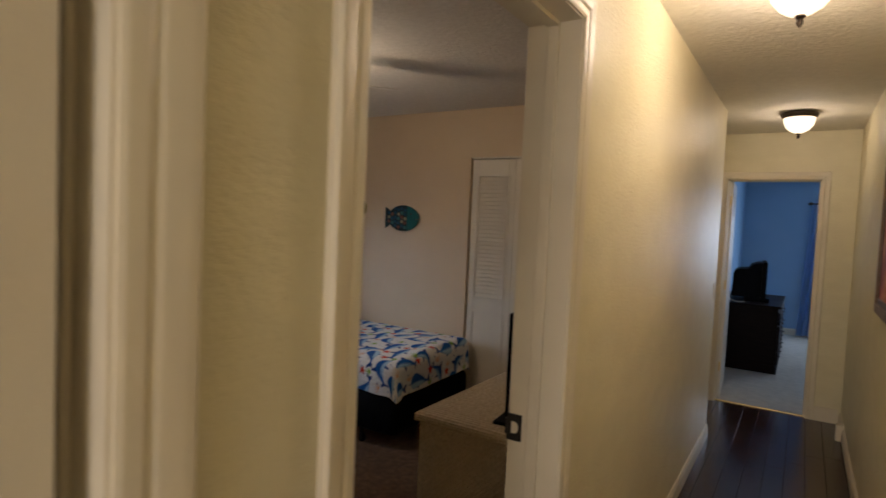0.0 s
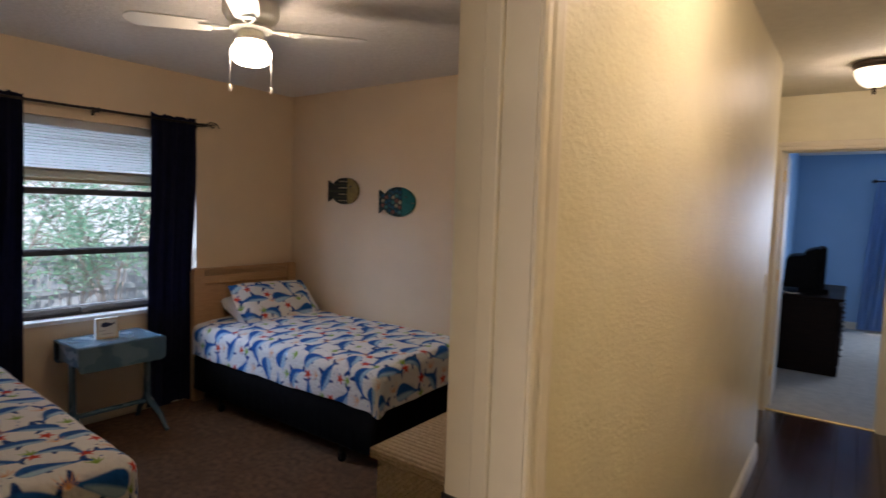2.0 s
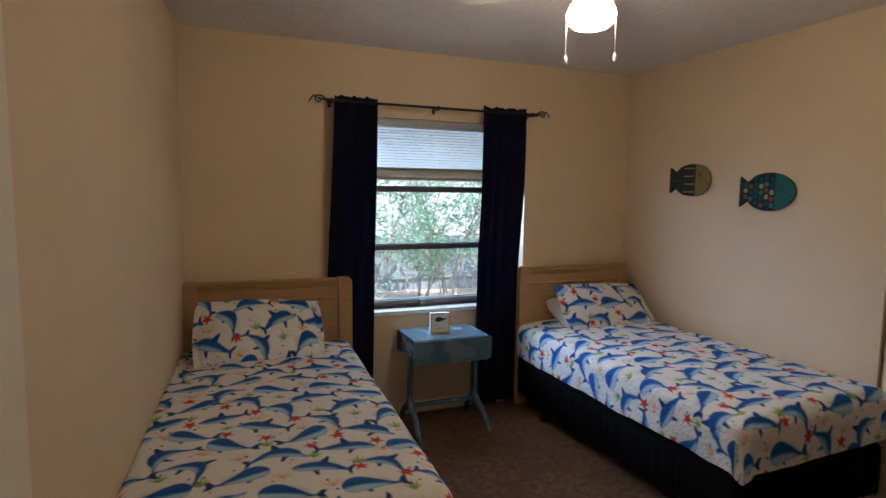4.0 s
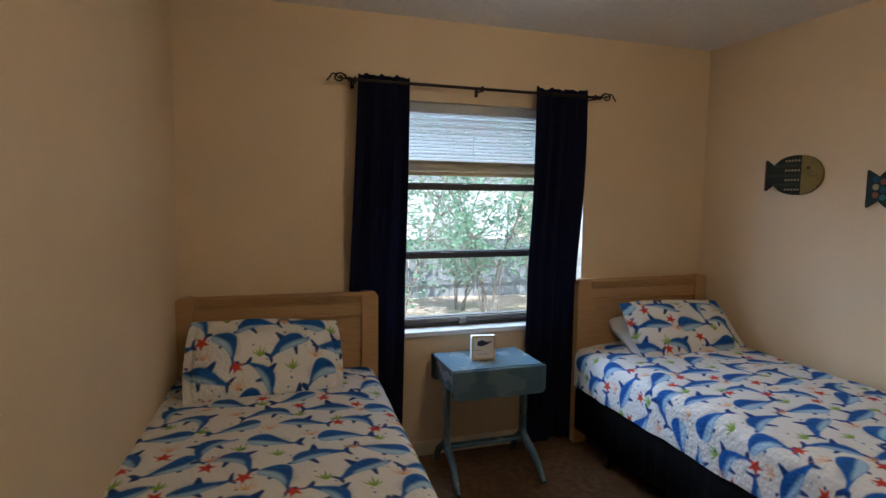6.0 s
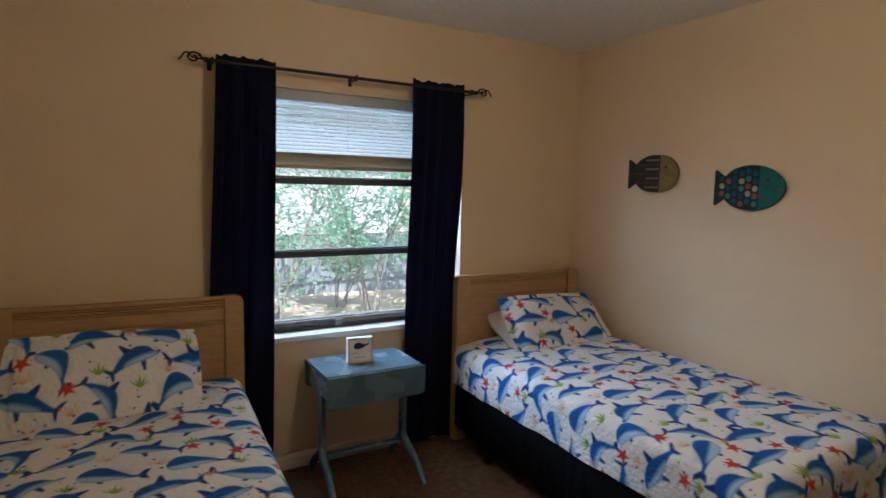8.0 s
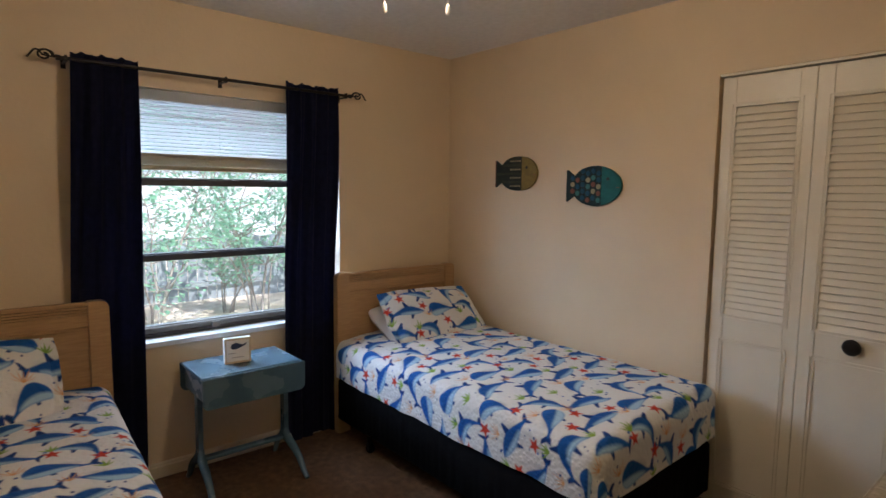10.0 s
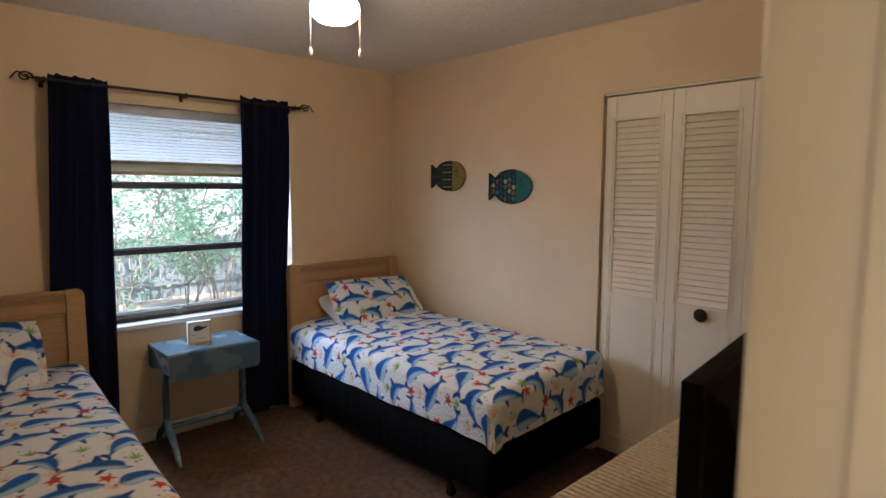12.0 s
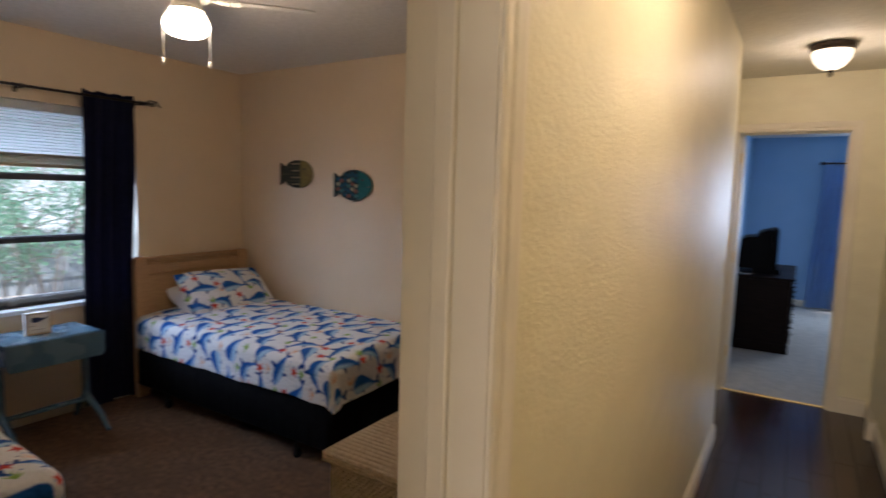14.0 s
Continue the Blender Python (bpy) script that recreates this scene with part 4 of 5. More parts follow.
# ---- bedside table ----
table = thing("bedside_table", "small blue painted drop-leaf table under the window", "table")
TX0, TX1, TY0, TY1, TZ = -4.405, -4.075, 3.618, 4.122, 0.622
part("tabletop", boxes((TX0, TY0, TZ - 0.018, TX1, TY1, TZ), bevel=0.004), M["table"], table)
cr = 0.03
leaf = [(TY0 - 0.004, TZ - 0.004), (TY1 + 0.012, TZ - 0.004)]
leaf += [(TY1 + 0.012 - cr + cr * math.cos(-k * math.pi / 12), TZ - 0.155 + cr + cr * math.sin(-k * math.pi / 12)) for k in range(7)]
leaf += [(TY0 - 0.004 + cr - cr * math.sin(k * math.pi / 12), TZ - 0.155 + cr - cr * math.cos(k * math.pi / 12)) for k in range(7)]
part("front_leaf", extrude_outline(leaf, 0.016, "x", TX1 + 0.003, 0.003), M["table"], table, smooth=True)
part("back_leaf", extrude_outline(leaf, 0.016, "x", TX0 - 0.020, 0.003), M["table"], table, smooth=True)
for y in (TY0 + 0.012, TY1 - 0.028):
    part("apron", boxes((TX0 + 0.012, y, TZ - 0.13, TX1 - 0.012, y + 0.016, TZ - 0.019), bevel=0.002), M["table"], table)
for y, foot_y in ((TY0 + 0.028, TY0 + 0.012), (TY1 - 0.026, TY1 - 0.018)):
    part("leg_post", boxes((-4.264, y - 0.013, 0.135, -4.213, y + 0.013, TZ - 0.019), bevel=0.004), M["table"], table)
    for s, reach in ((1, 0.245), (-1, 0.150)):
        x0 = -4.2385 + s * 0.008
        pts = []
        for f, z in ((0.0, 0.225), (0.03, 0.182), (0.17, 0.150), (0.40, 0.128), (0.62, 0.098), (0.78, 0.060), (0.88, 0.030), (1.0, 0.0125)):
            pts.append((x0 + s * reach * f, y + (foot_y - y) * f, z))
        part("foot", tube(pts, [0.014, 0.020, 0.023, 0.021, 0.018, 0.016, 0.014, 0.0120], 10), M["table"], table, smooth=True)
part("stretcher", boxes((-4.258, TY0 + 0.042, 0.146, -4.218, TY1 - 0.040, 0.166), bevel=0.005), M["table"], table)

sign = thing("box_sign", "small white box sign with a blue shape on the table", "sign", "", (-4.235, 3.845, TZ))
M["sign_wood"] = material("sign_wood", (0.62, 0.50, 0.34), (0.54, 0.42, 0.27), 30, 0.6)
M["sign_face"] = material("sign_paper", (0.80, 0.79, 0.75), rough=0.7)
M["ink"] = material("navy_ink", (0.012, 0.025, 0.08), rough=0.7)
M["grey_ink"] = material("grey_ink", (0.42, 0.40, 0.38), rough=0.7)
part("box", boxes((-0.018, -0.065, 0.0, 0.014, 0.065, 0.130), bevel=0.002), M["sign_face"], sign)
part("border", boxes((0.0141, -0.065, 0.0, 0.0175, -0.056, 0.130), (0.0141, 0.056, 0.0, 0.0175, 0.065, 0.130), (0.0141, -0.056, 0.0, 0.0175, 0.056, 0.009), (0.0141, -0.056, 0.121, 0.0175, 0.056, 0.130)), M["sign_wood"], sign, "pale wooden border")
part("emblem", extrude_outline([(-0.035, 0.082), (-0.030, 0.100), (-0.008, 0.106), (0.012, 0.098), (0.026, 0.094), (0.044, 0.104), (0.040, 0.092), (0.020, 0.082), (-0.005, 0.073), (-0.026, 0.073)], 0.001, "x", 0.0142), M["ink"], sign, "navy blue emblem")
for y, z, w in ((-0.030, 0.050, 0.034), (0.0, 0.028, 0.062)):
    part("writing", boxes((0.0142, y - w / 2, z, 0.0150, y + w / 2, z + 0.004)), M["grey_ink"], sign, "unreadable grey writing")
sign.rotation_euler[2] = radians(-8)


# ---- fish plaques ----
M["fish_dark"] = material("dark_green_enamel", (0.020, 0.027, 0.020), (0.014, 0.018, 0.014), 40, 0.45, 0.2, 90)
M["fish_olive"] = material("olive_enamel", (0.24, 0.18, 0.05), (0.18, 0.13, 0.04), 30, 0.45, 0.2, 90)
M["fish_teal"] = material("teal_enamel", (0.010, 0.125, 0.115), (0.007, 0.09, 0.085), 30, 0.4, 0.2, 90)
M["fish_black"] = material("black_teal_enamel", (0.012, 0.030, 0.030), (0.010, 0.022, 0.024), 30, 0.45, 0.2, 90)
M["dot_cream"] = material("cream_enamel", (0.38, 0.31, 0.19), rough=0.5)
M["dot_orange"] = material("orange_enamel", (0.24, 0.085, 0.06), rough=0.5)
M["dot_teal"] = material("pale_teal_enamel", (0.05, 0.18, 0.17), rough=0.5)

M["fish_band"] = material("dull_olive_enamel", (0.042, 0.046, 0.028), (0.030, 0.033, 0.020), 40, 0.5, 0.2, 90)
M["dot_blue"] = material("sea_blue_enamel", (0.012, 0.075, 0.13), (0.010, 0.06, 0.10), 30, 0.5)
for key in ("fish_dark", "fish_olive", "fish_teal", "fish_black", "dot_cream", "dot_orange", "dot_teal", "fish_band", "dot_blue"):
    M[key].node_tree.nodes["Principled BSDF"].inputs["Specular IOR Level"].default_value = 0.15


def fish_plaque(cx, cz, w, h, label, body, head, style, split, point):
    """A flat wooden wall plaque: a rounded body with a broad straight-cut tail, hung on the north wall."""
    root = thing("wall_plaque", label, "wall plaque", "plaques over the bed", (cx, WALL_N - 0.004, cz))
    x0, neck, nose, rh = -w / 2, -w / 2 + w * 0.155, w / 2, h / 2

    def half(x):
        f = min(1, max(0, (x - neck) / (nose - neck)))
        f = 0.06 + 0.94 * f
        return rh * max(0.0, 1 - abs(2 * f - 1) ** (2.2 if f < 0.5 else point)) ** 0.5
    n = 26
    xs = [neck + (split - neck) * k / n for k in range(n + 1)]
    tail_top, tail_neck = rh * 0.82, half(neck)
    outline = [(x, half(x)) for x in reversed(xs)] + [(x0 + 0.004, tail_top), (x0, tail_top - 0.004), (x0, -tail_top + 0.004), (x0 + 0.004, -tail_top)] + [(x, -half(x)) for x in xs]
    part("body", extrude_outline(outline, -0.014, "y", 0.0, 0.002), body, root)
    fs = [split + (nose - split) * (1 - (1 - k / n) ** 2) for k in range(n + 1)]
    snout = [(x, half(x)) for x in fs[:-1]] + [(nose, 0.0)] + [(x, -half(x)) for x in reversed(fs[:-1])]
    part("head", extrude_outline(snout, -0.017, "y", 0.0, 0.0015), head, root)
    part("eye", moved(lathe([(0.009, 0.0), (0.009, 0.003), (0.004, 0.004)], sides=14), pose(split + (nose - split) * 0.34, -0.017, rh * 0.34, 90, 0, 0)), M["knob"], root, "small dark bead")
    part("mouth", boxes((nose - 0.030, -0.0182, -0.010, nose - 0.010, -0.0171, -0.006)), M["dot_orange"], root, "thin painted mouth")
    if style == "bands":
        for q in range(-3, 4):
            z = q * 0.026
            span_x = [x for x in xs if half(x) > abs(z) + 0.008]
            if not span_x:
                continue
            a, b = span_x[0], span_x[-1] - 0.004
            if abs(z) < tail_neck * 0.9:
                a = x0 + 0.012
            if q % 2 == 0:
                part("band", boxes((a, -0.0165, z - 0.008, b, -0.0142, z + 0.008)), M["fish_band"], root, "dull olive band")
            else:
                x = b - 0.012
                while x > max(a, b - 0.105):
                    part("dot", moved(lathe([(0.0065, 0), (0.0055, 0.002)], sides=10), pose(x, -0.0142, z, 90, 0, 0)), M["dot_cream"], root)
                    x -= 0.019
        part("tail_edge", boxes((x0 + 0.001, -0.0158, -tail_top + 0.006, x0 + 0.007, -0.0142, tail_top - 0.006)), M["dot_orange"], root, "rust red tail edge")
    else:
        paints = (M["dot_cream"], M["dot_teal"], M["dot_blue"], M["dot_orange"], M["dot_blue"])
        for i in range(8):
            for j in range(-2, 3):
                x, z = split - 0.019 - i * 0.0345, j * 0.037 + (0.008 if i % 2 else -0.004)
                room = half(x) if x > neck else tail_neck + (tail_top - tail_neck) * (neck - x) / (neck - x0)
                if abs(z) + 0.011 < room and x - 0.014 > x0:
                    part("dot", moved(lathe([(0.0150, 0), (0.0135, 0.003)], sides=16), pose(x, -0.0142, z, 90, 0, 0)), paints[(i * 3 + j * 2 + i * j) % 5], root)
    return root


fish_plaque(-3.836, 1.627, 0.352, 0.214, "dark green fish-shaped plaque with an olive head", M["fish_dark"], M["fish_olive"], "bands", 0.052, 2.4)
fish_plaque(-3.257, 1.550, 0.362, 0.222, "dotted teal fish-shaped plaque", M["fish_black"], M["fish_teal"], "dots", 0.056, 1.75)

# ---- ceiling fan ----
FX, FY = -2.715, 3.83
fan = thing("ceiling_fan", "white hugger ceiling fan with a lit opal globe", "ceiling fan", "", (FX, FY, 2.44))
part("motor_housing", lathe([(0.085, 0.0), (0.118, -0.010), (0.124, -0.035), (0.124, -0.085), (0.108, -0.108), (0.070, -0.128), (0.062, -0.132)]), M["fan_white"], fan, smooth=True)
part("flywheel", lathe([(0.060, -0.133), (0.092, -0.136), (0.094, -0.150), (0.060, -0.154)]), M["fan_white"], fan, smooth=True)
part("light_kit", lathe([(0.050, -0.155), (0.056, -0.162), (0.056, -0.186), (0.066, -0.192), (0.068, -0.202), (0.050, -0.204)]), M["fan_white"], fan, smooth=True)
globe = part("globe", lathe([(0.060, -0.2045), (0.066, -0.208), (0.062, -0.216), (0.078, -0.228), (0.089, -0.246), (0.091, -0.264), (0.084, -0.284), (0.066, -0.300), (0.040, -0.308), (0.018, -0.311), (0.004, -0.312)]), M["globe"], fan, "glowing opal glass globe", smooth=True)
globe.visible_shadow = False
BLADE = 50.0
for k in range(4):
    turn = pose(0, 0, 0, 0, 0, BLADE + 90 * k)
    bm = bmesh.new()
    add_tube(bm, [(0.085, 0, -0.146), (0.115, 0.0, -0.150), (0.140, 0.018, -0.152), (0.170, 0.020, -0.151)], 0.007, 8)
    add_tube(bm, [(0.115, 0.0, -0.150), (0.140, -0.018, -0.152), (0.170, -0.020, -0.151)], 0.007, 8)
    add_box(bm, 0.165, -0.034, -0.1545, 0.215, 0.034, -0.1505)
    part("blade_iron", moved(bm, turn), M["fan_white"], fan, "ornate white blade bracket", smooth=True)
    out = [(0.180, -0.050), (0.30, -0.058), (0.47, -0.062)]
    out += [(0.47 + 0.055 * math.sin(a * math.pi / 10), -0.062 * math.cos(a * math.pi / 10)) for a in range(1, 10)]
    out += [(0.47, 0.062), (0.30, 0.058), (0.180, 0.050)]
    bl = extrude_outline(out, 0.006, "z", -0.003, 0.0015)
    part("blade", moved(bl, turn @ Matrix.Translation((0, 0, -0.1465)) @ pose(0, 0, 0, 10, 0, 0)), M["fan_white"], fan)
VIEW = radians(-37 + 90)
for s in (-1, 1):
    cx, cy = s * 0.079 * math.cos(VIEW), s * 0.079 * math.sin(VIEW)
    bm = bmesh.new()
    add_tube(bm, [(cx * 0.55, cy * 0.55, -0.20), (cx * 0.95, cy * 0.95, -0.212), (cx * 1.12, cy * 1.12, -0.245), (cx * 1.14, cy * 1.14, -0.398)], 0.0016, 6)
    ch = part("pull_chain", bm, M["chrome"], fan, "thin bead pull chain")
    part("pull_knob", lathe([(0.002, -0.397), (0.006, -0.403), (0.0075, -0.419), (0.005, -0.427), (0.001, -0.429)], (cx * 1.14, cy * 1.14, 0), 10), M["fan_white"], ch, smooth=True)


# ---- hall lamps ----
def hall_lamp(x, y):
    root = thing("hall_ceiling_lamp", "bronze flush ceiling lamp with a lit alabaster bowl", "ceiling lamp", "hall ceiling lamps", (x, y, 2.44))
    part("base_ring", lathe([(0.105, 0.0), (0.118, -0.006), (0.120, -0.022), (0.110, -0.038), (0.100, -0.042), (0.096, -0.034)]), M["bronze"], root, "dark bronze ring", smooth=True)
    bm = bmesh.new()
    profile = [(0.098, -0.040), (0.097, -0.060), (0.088, -0.094), (0.066, -0.124), (0.038, -0.143), (0.014, -0.150)]
    rings = []
    for r, z in profile:
        rings.append([])
        for k in range(72):
            rr = r * (1 + 0.022 * math.cos(k * math.pi / 2))
            rings[-1].append(bm.verts.new((rr * math.cos(k * math.pi / 36), rr * math.sin(k * math.pi / 36), z)))
    for p, q in zip(rings, rings[1:]):
        for k in range(72):
            bm.faces.new((p[k], p[(k + 1) % 72], q[(k + 1) % 72], q[k]))
    b = part("bowl", bm, M["hall_globe"], root, "glowing fluted glass bowl", smooth=True)
    b.visible_shadow = False
    part("finial", lathe([(0.016, -0.149), (0.018, -0.155), (0.008, -0.161), (0.011, -0.170), (0.008, -0.181), (0.002, -0.190)], sides=16), M["bronze"], root, "bronze finial", smooth=True)


hall_lamp(-0.385, 3.86)
hall_lamp(-0.412, 6.42)

# ---- wicker chest and television ----
chest = thing("wicker_chest", "whitewashed wicker chest with a woven top", "chest")
CX0, CX1, CY0, CY1, CZ = -1.768, -1.25, 3.675, 4.96, 0.668
part("body", boxes((CX0 + 0.02, CY0 + 0.02, 0.02, CX1, CY1 - 0.02, CZ - 0.05)), M["wicker"], chest)
part("top_board", boxes((CX0, CY0, CZ - 0.045, CX1, CY1, CZ - 0.012), bevel=0.012, segments=3), M["wicker"], chest, smooth=True)
bm = bmesh.new()
k = CY0 + 0.012
while k < CY1 - 0.01:
    w = 0.0012 * math.sin(k * 170)
    add_tube(bm, [(CX0 + 0.006, k, CZ - 0.012), (CX0 + 0.012, k, CZ - 0.0085), (CX0 + 0.2, k + w, CZ - 0.0085), (CX1 - 0.01, k - w, CZ - 0.0085)], 0.0095, 8)
    k += 0.0235
tagged(part("woven_top", bm, M["wicker"], chest, "fine ribbed weave", smooth=True), kind="stuff")
bm = bmesh.new()


def weave(bm, p, way, length, z0, z1, out):
    """Strands that pass over and under upright stakes."""
    n = int(length / 0.021)
    z, row = z0, 0
    while z < z1:
        pts = []
        for i in range(n * 2 + 1):
            d = i / (n * 2) * length
            o = 0.005 + 0.0045 * (1 if (i // 1 + row) % 2 else -1)
            pts.append((p[0] + way[0] * d + out[0] * o, p[1] + way[1] * d + out[1] * o, z))
        add_tube(bm, pts, 0.0048, 6, False)
        z += 0.0105
        row += 1
    for i in range(n + 1):
        d = i / n * length
        add_tube(bm, [(p[0] + way[0] * d + out[0] * 0.004, p[1] + way[1] * d + out[1] * 0.004, z0), (p[0] + way[0] * d + out[0] * 0.004, p[1] + way[1] * d + out[1] * 0.004, z1)], 0.0035, 5, False)


weave(bm, (CX0 + 0.02, CY0 + 0.02), (1, 0), CX1 - CX0 - 0.02, 0.03, CZ - 0.05, (0, -1))
weave(bm, (CX0 + 0.02, CY0 + 0.02), (0, 1), CY1 - CY0 - 0.04, 0.03, CZ - 0.05, (-1, 0))
tagged(part("woven_sides", bm, M["wicker"], chest, "basket weave sides", smooth=True), kind="stuff")
bm = bmesh.new()
for r in range(3):
    pts = [(CX0 - 0.002 + 0.0, CY0 - 0.002, CZ - 0.038 + 0.012 * r), (CX1, CY0 - 0.002, CZ - 0.038 + 0.012 * r)]
    add_tube(bm, pts, 0.006, 8)
    add_tube(bm, [(CX0 - 0.002, CY0 - 0.002, CZ - 0.038 + 0.012 * r), (CX0 - 0.002, CY1, CZ - 0.038 + 0.012 * r)], 0.006, 8)
part("braided_edge", bm, M["wicker"], chest, smooth=True)

tv = thing("television", "black flat television seen from its back on the chest", "television", "", (-1.322, 3.930, CZ))
part("screen_frame", boxes((-0.022, -0.268, 0.035, 0.018, 0.268, 0.507), bevel=0.003), M["black_plastic"], tv)
part("screen", boxes((-0.0232, -0.245, 0.065, -0.0222, 0.245, 0.485)), M["screen"], tv, "dark glossy screen")
bm = bmesh.new()
rear = [(0.0181, 0.245, 0.050, 0.490), (0.050, 0.225, 0.075, 0.460), (0.058, 0.190, 0.095, 0.400), (0.110, 0.175, 0.105, 0.380)]
rings = [[bm.verts.new(q) for q in ((x, -w, z0), (x, w, z0), (x, w, z1), (x, -w, z1))] for x, w, z0, z1 in rear]
for p, q in zip(rings, rings[1:]):
    for i in range(4):
        bm.faces.new((p[i], p[(i + 1) % 4], q[(i + 1) % 4], q[i]))
bm.faces.new(rings[0][::-1]), bm.faces.new(rings[-1])
bmesh.ops.bevel(bm, geom=bm.edges[:], offset=0.005, segments=2, affect="EDGES", profile=0.6)
part("rear_housing", bm, M["black_plastic"], tv)
for k in range(9):
    part("vent_rib", boxes((0.1101, -0.12, 0.250 + k * 0.012, 0.113, 0.12, 0.255 + k * 0.012)), M["black_plastic"], tv)
part("neck", boxes((-0.005, -0.06, 0.012, 0.035, 0.06, 0.10), bevel=0.005), M["black_plastic"], tv)
part("foot_plate", boxes((-0.11, -0.17, 0.0, 0.04, 0.17, 0.014), bevel=0.005), M["black_plastic"], tv)
tv.rotation_euler[2] = radians(6)
box = thing("media_box", "small black media box beside the television", "media box", "", (-1.335, 4.56, CZ))
part("case", boxes((-0.06, -0.12, 0.003, 0.06, 0.12, 0.050), bevel=0.006), M["black_plastic"], box)
part("status_strip", boxes((-0.035, -0.1215, 0.020, 0.015, -0.1202, 0.032)), M["grey_ink"], box)
cable = thing("cable", "black cable looping behind the television", "cable")
part("cord", tube([(-1.30, 4.10, CZ + 0.10), (-1.27, 4.18, CZ + 0.06), (-1.275, 4.28, CZ + 0.05), (-1.28, 4.40, CZ + 0.10), (-1.285, 4.52, CZ + 0.13), (-1.285, 4.66, CZ + 0.11), (-1.28, 4.74, CZ + 0.05), (-1.285, 4.78, CZ + 0.004), (-1.33, 4.82, CZ + 0.004)], 0.005, 8), M["black_plastic"], cable, smooth=True)

# ---- hall picture and switch ----
pic = thing("framed_picture", "large warm abstract painting in an antique gold frame", "picture", "", (HALL_R, 4.68, 1.572))
PW, PH = 0.43, 0.385
M["canvas"] = material("abstract_canvas", (0.28, 0.040, 0.022), (0.50, 0.20, 0.05), 4.0, 0.5, 0.5, 60, detail=5)
cn = M["canvas"].node_tree.nodes
cn["Noise Texture"].inputs["Distortion"].default_value = 1.6
stops = cn["Color Ramp"].color_ramp.elements
stops[0].position, stops[0].color = 0.30, (0.13, 0.022, 0.035, 1)
stops[1].position, stops[1].color = 0.72, (0.62, 0.46, 0.27, 1)
for at, colour in ((0.42, (0.33, 0.035, 0.022, 1)), (0.50, (0.42, 0.10, 0.03, 1)), (0.57, (0.52, 0.25, 0.08, 1)), (0.63, (0.36, 0.07, 0.04, 1))):
    stops.new(at).color = colour
part("canvas", boxes((-0.020, -PW + 0.06, -PH + 0.06, -0.004, PW - 0.06, PH - 0.06)), M["canvas"], pic, "red and orange abstract canvas")
for nm, a, b, c, d, dep, mt in (("outer_frame", PW, PH, 0.045, 0, 0.032, "gold"), ("inner_frame", PW - 0.045, PH - 0.045, 0.03, 0, 0.026, "dark_frame")):
    part(nm, boxes((-dep, -a, -b, -0.003, a, -b + c), (-dep, -a, b - c, -0.003, a, b), (-dep, -a, -b + c, -0.003, -a + c, b - c), (-dep, a - c, -b + c, -0.003, a, b - c), bevel=0.005), M[mt], pic)

switch = thing("light_switch", "white light switch on the yellow hall wall", "light switch", "", (HALL_L, 6.13, 1.12))
part("plate", boxes((0.0, -0.036, -0.058, 0.006, 0.036, 0.058), bevel=0.002), M["white"], switch)
part("toggle", boxes((0.006, -0.005, -0.012, 0.016, 0.005, 0.012), bevel=0.002), M["white"], switch)

# ---- far bedroom ----
dr = thing("dresser", "dark cherry dresser with drawers on pale carpet", "dresser")
DX0, DX1, DY0, DY1, DZ = -1.165, -0.497, 8.82, 10.19, 0.765
part("carcass", boxes((DX0, DY0, 0.03, DX1 - 0.02, DY1, DZ - 0.03), bevel=0.004), M["dresser"], dr)
part("dresser_top", boxes((DX0, DY0 - 0.02, DZ - 0.0295, DX1 + 0.01, DY1 + 0.02, DZ), bevel=0.006), M["dresser"], dr)
part("plinth", boxes((DX0, DY0 - 0.005, 0.004, DX1 - 0.005, DY1 + 0.005, 0.10), bevel=0.004), M["dresser"], dr)
for r in range(4):
    for c in range(2):
        y0, z0 = DY0 + 0.02 + c * 0.67, 0.11 + r * 0.147
        d = part("drawer", boxes((DX1 - 0.019, y0, z0, DX1 + 0.002, y0 + 0.655, z0 + 0.138), bevel=0.004), M["dresser"], dr)
        for q in (0.16, 0.50):
            kb = lathe([(0.005, 0), (0.006, 0.008), (0.012, 0.013), (0.010, 0.018), (0.002, 0.020)], sides=12)
            part("knob", moved(kb, pose(DX1 + 0.002, y0 + q, z0 + 0.07, 0, 90, 0)), M["bronze"], d, smooth=True)

tv2 = thing("television", "bulky black television turned sideways on the dresser", "television", "", (-0.80, 9.30, DZ))
part("screen_frame", boxes((0.07, -0.30, 0.045, 0.12, 0.33, 0.47), bevel=0.006), M["black_plastic"], tv2)
part("rear_housing", extrude_outline([(0.0695, 0.05), (0.0695, 0.462), (0.02, 0.455), (-0.055, 0.425), (-0.062, 0.385), (-0.18, 0.375), (-0.225, 0.335), (-0.235, 0.05)], 0.50, "y", -0.25, 0.010), M["black_plastic"], tv2, smooth=True)
part("screen", boxes((0.1205, -0.30, 0.085, 0.1215, 0.30, 0.44)), M["screen"], tv2, "dark glossy screen")
part("stand", boxes((-0.10, -0.22, 0.0, 0.16, 0.22, 0.049), bevel=0.006), M["black_plastic"], tv2)
tv2.rotation_euler[2] = radians(4)
lead = thing("cable", "thin white cable hanging behind the dark dresser", "cable")
part("cord", tube([(DX0 + 0.06, 9.05, DZ + 0.14), (DX0 + 0.10, 8.95, DZ + 0.10), (DX0 + 0.16, 8.90, DZ + 0.02), (DX0 + 0.22, 8.88, DZ + 0.005), (DX0 + 0.30, 8.95, DZ + 0.006)], 0.005, 8), M["white"], lead, smooth=True)

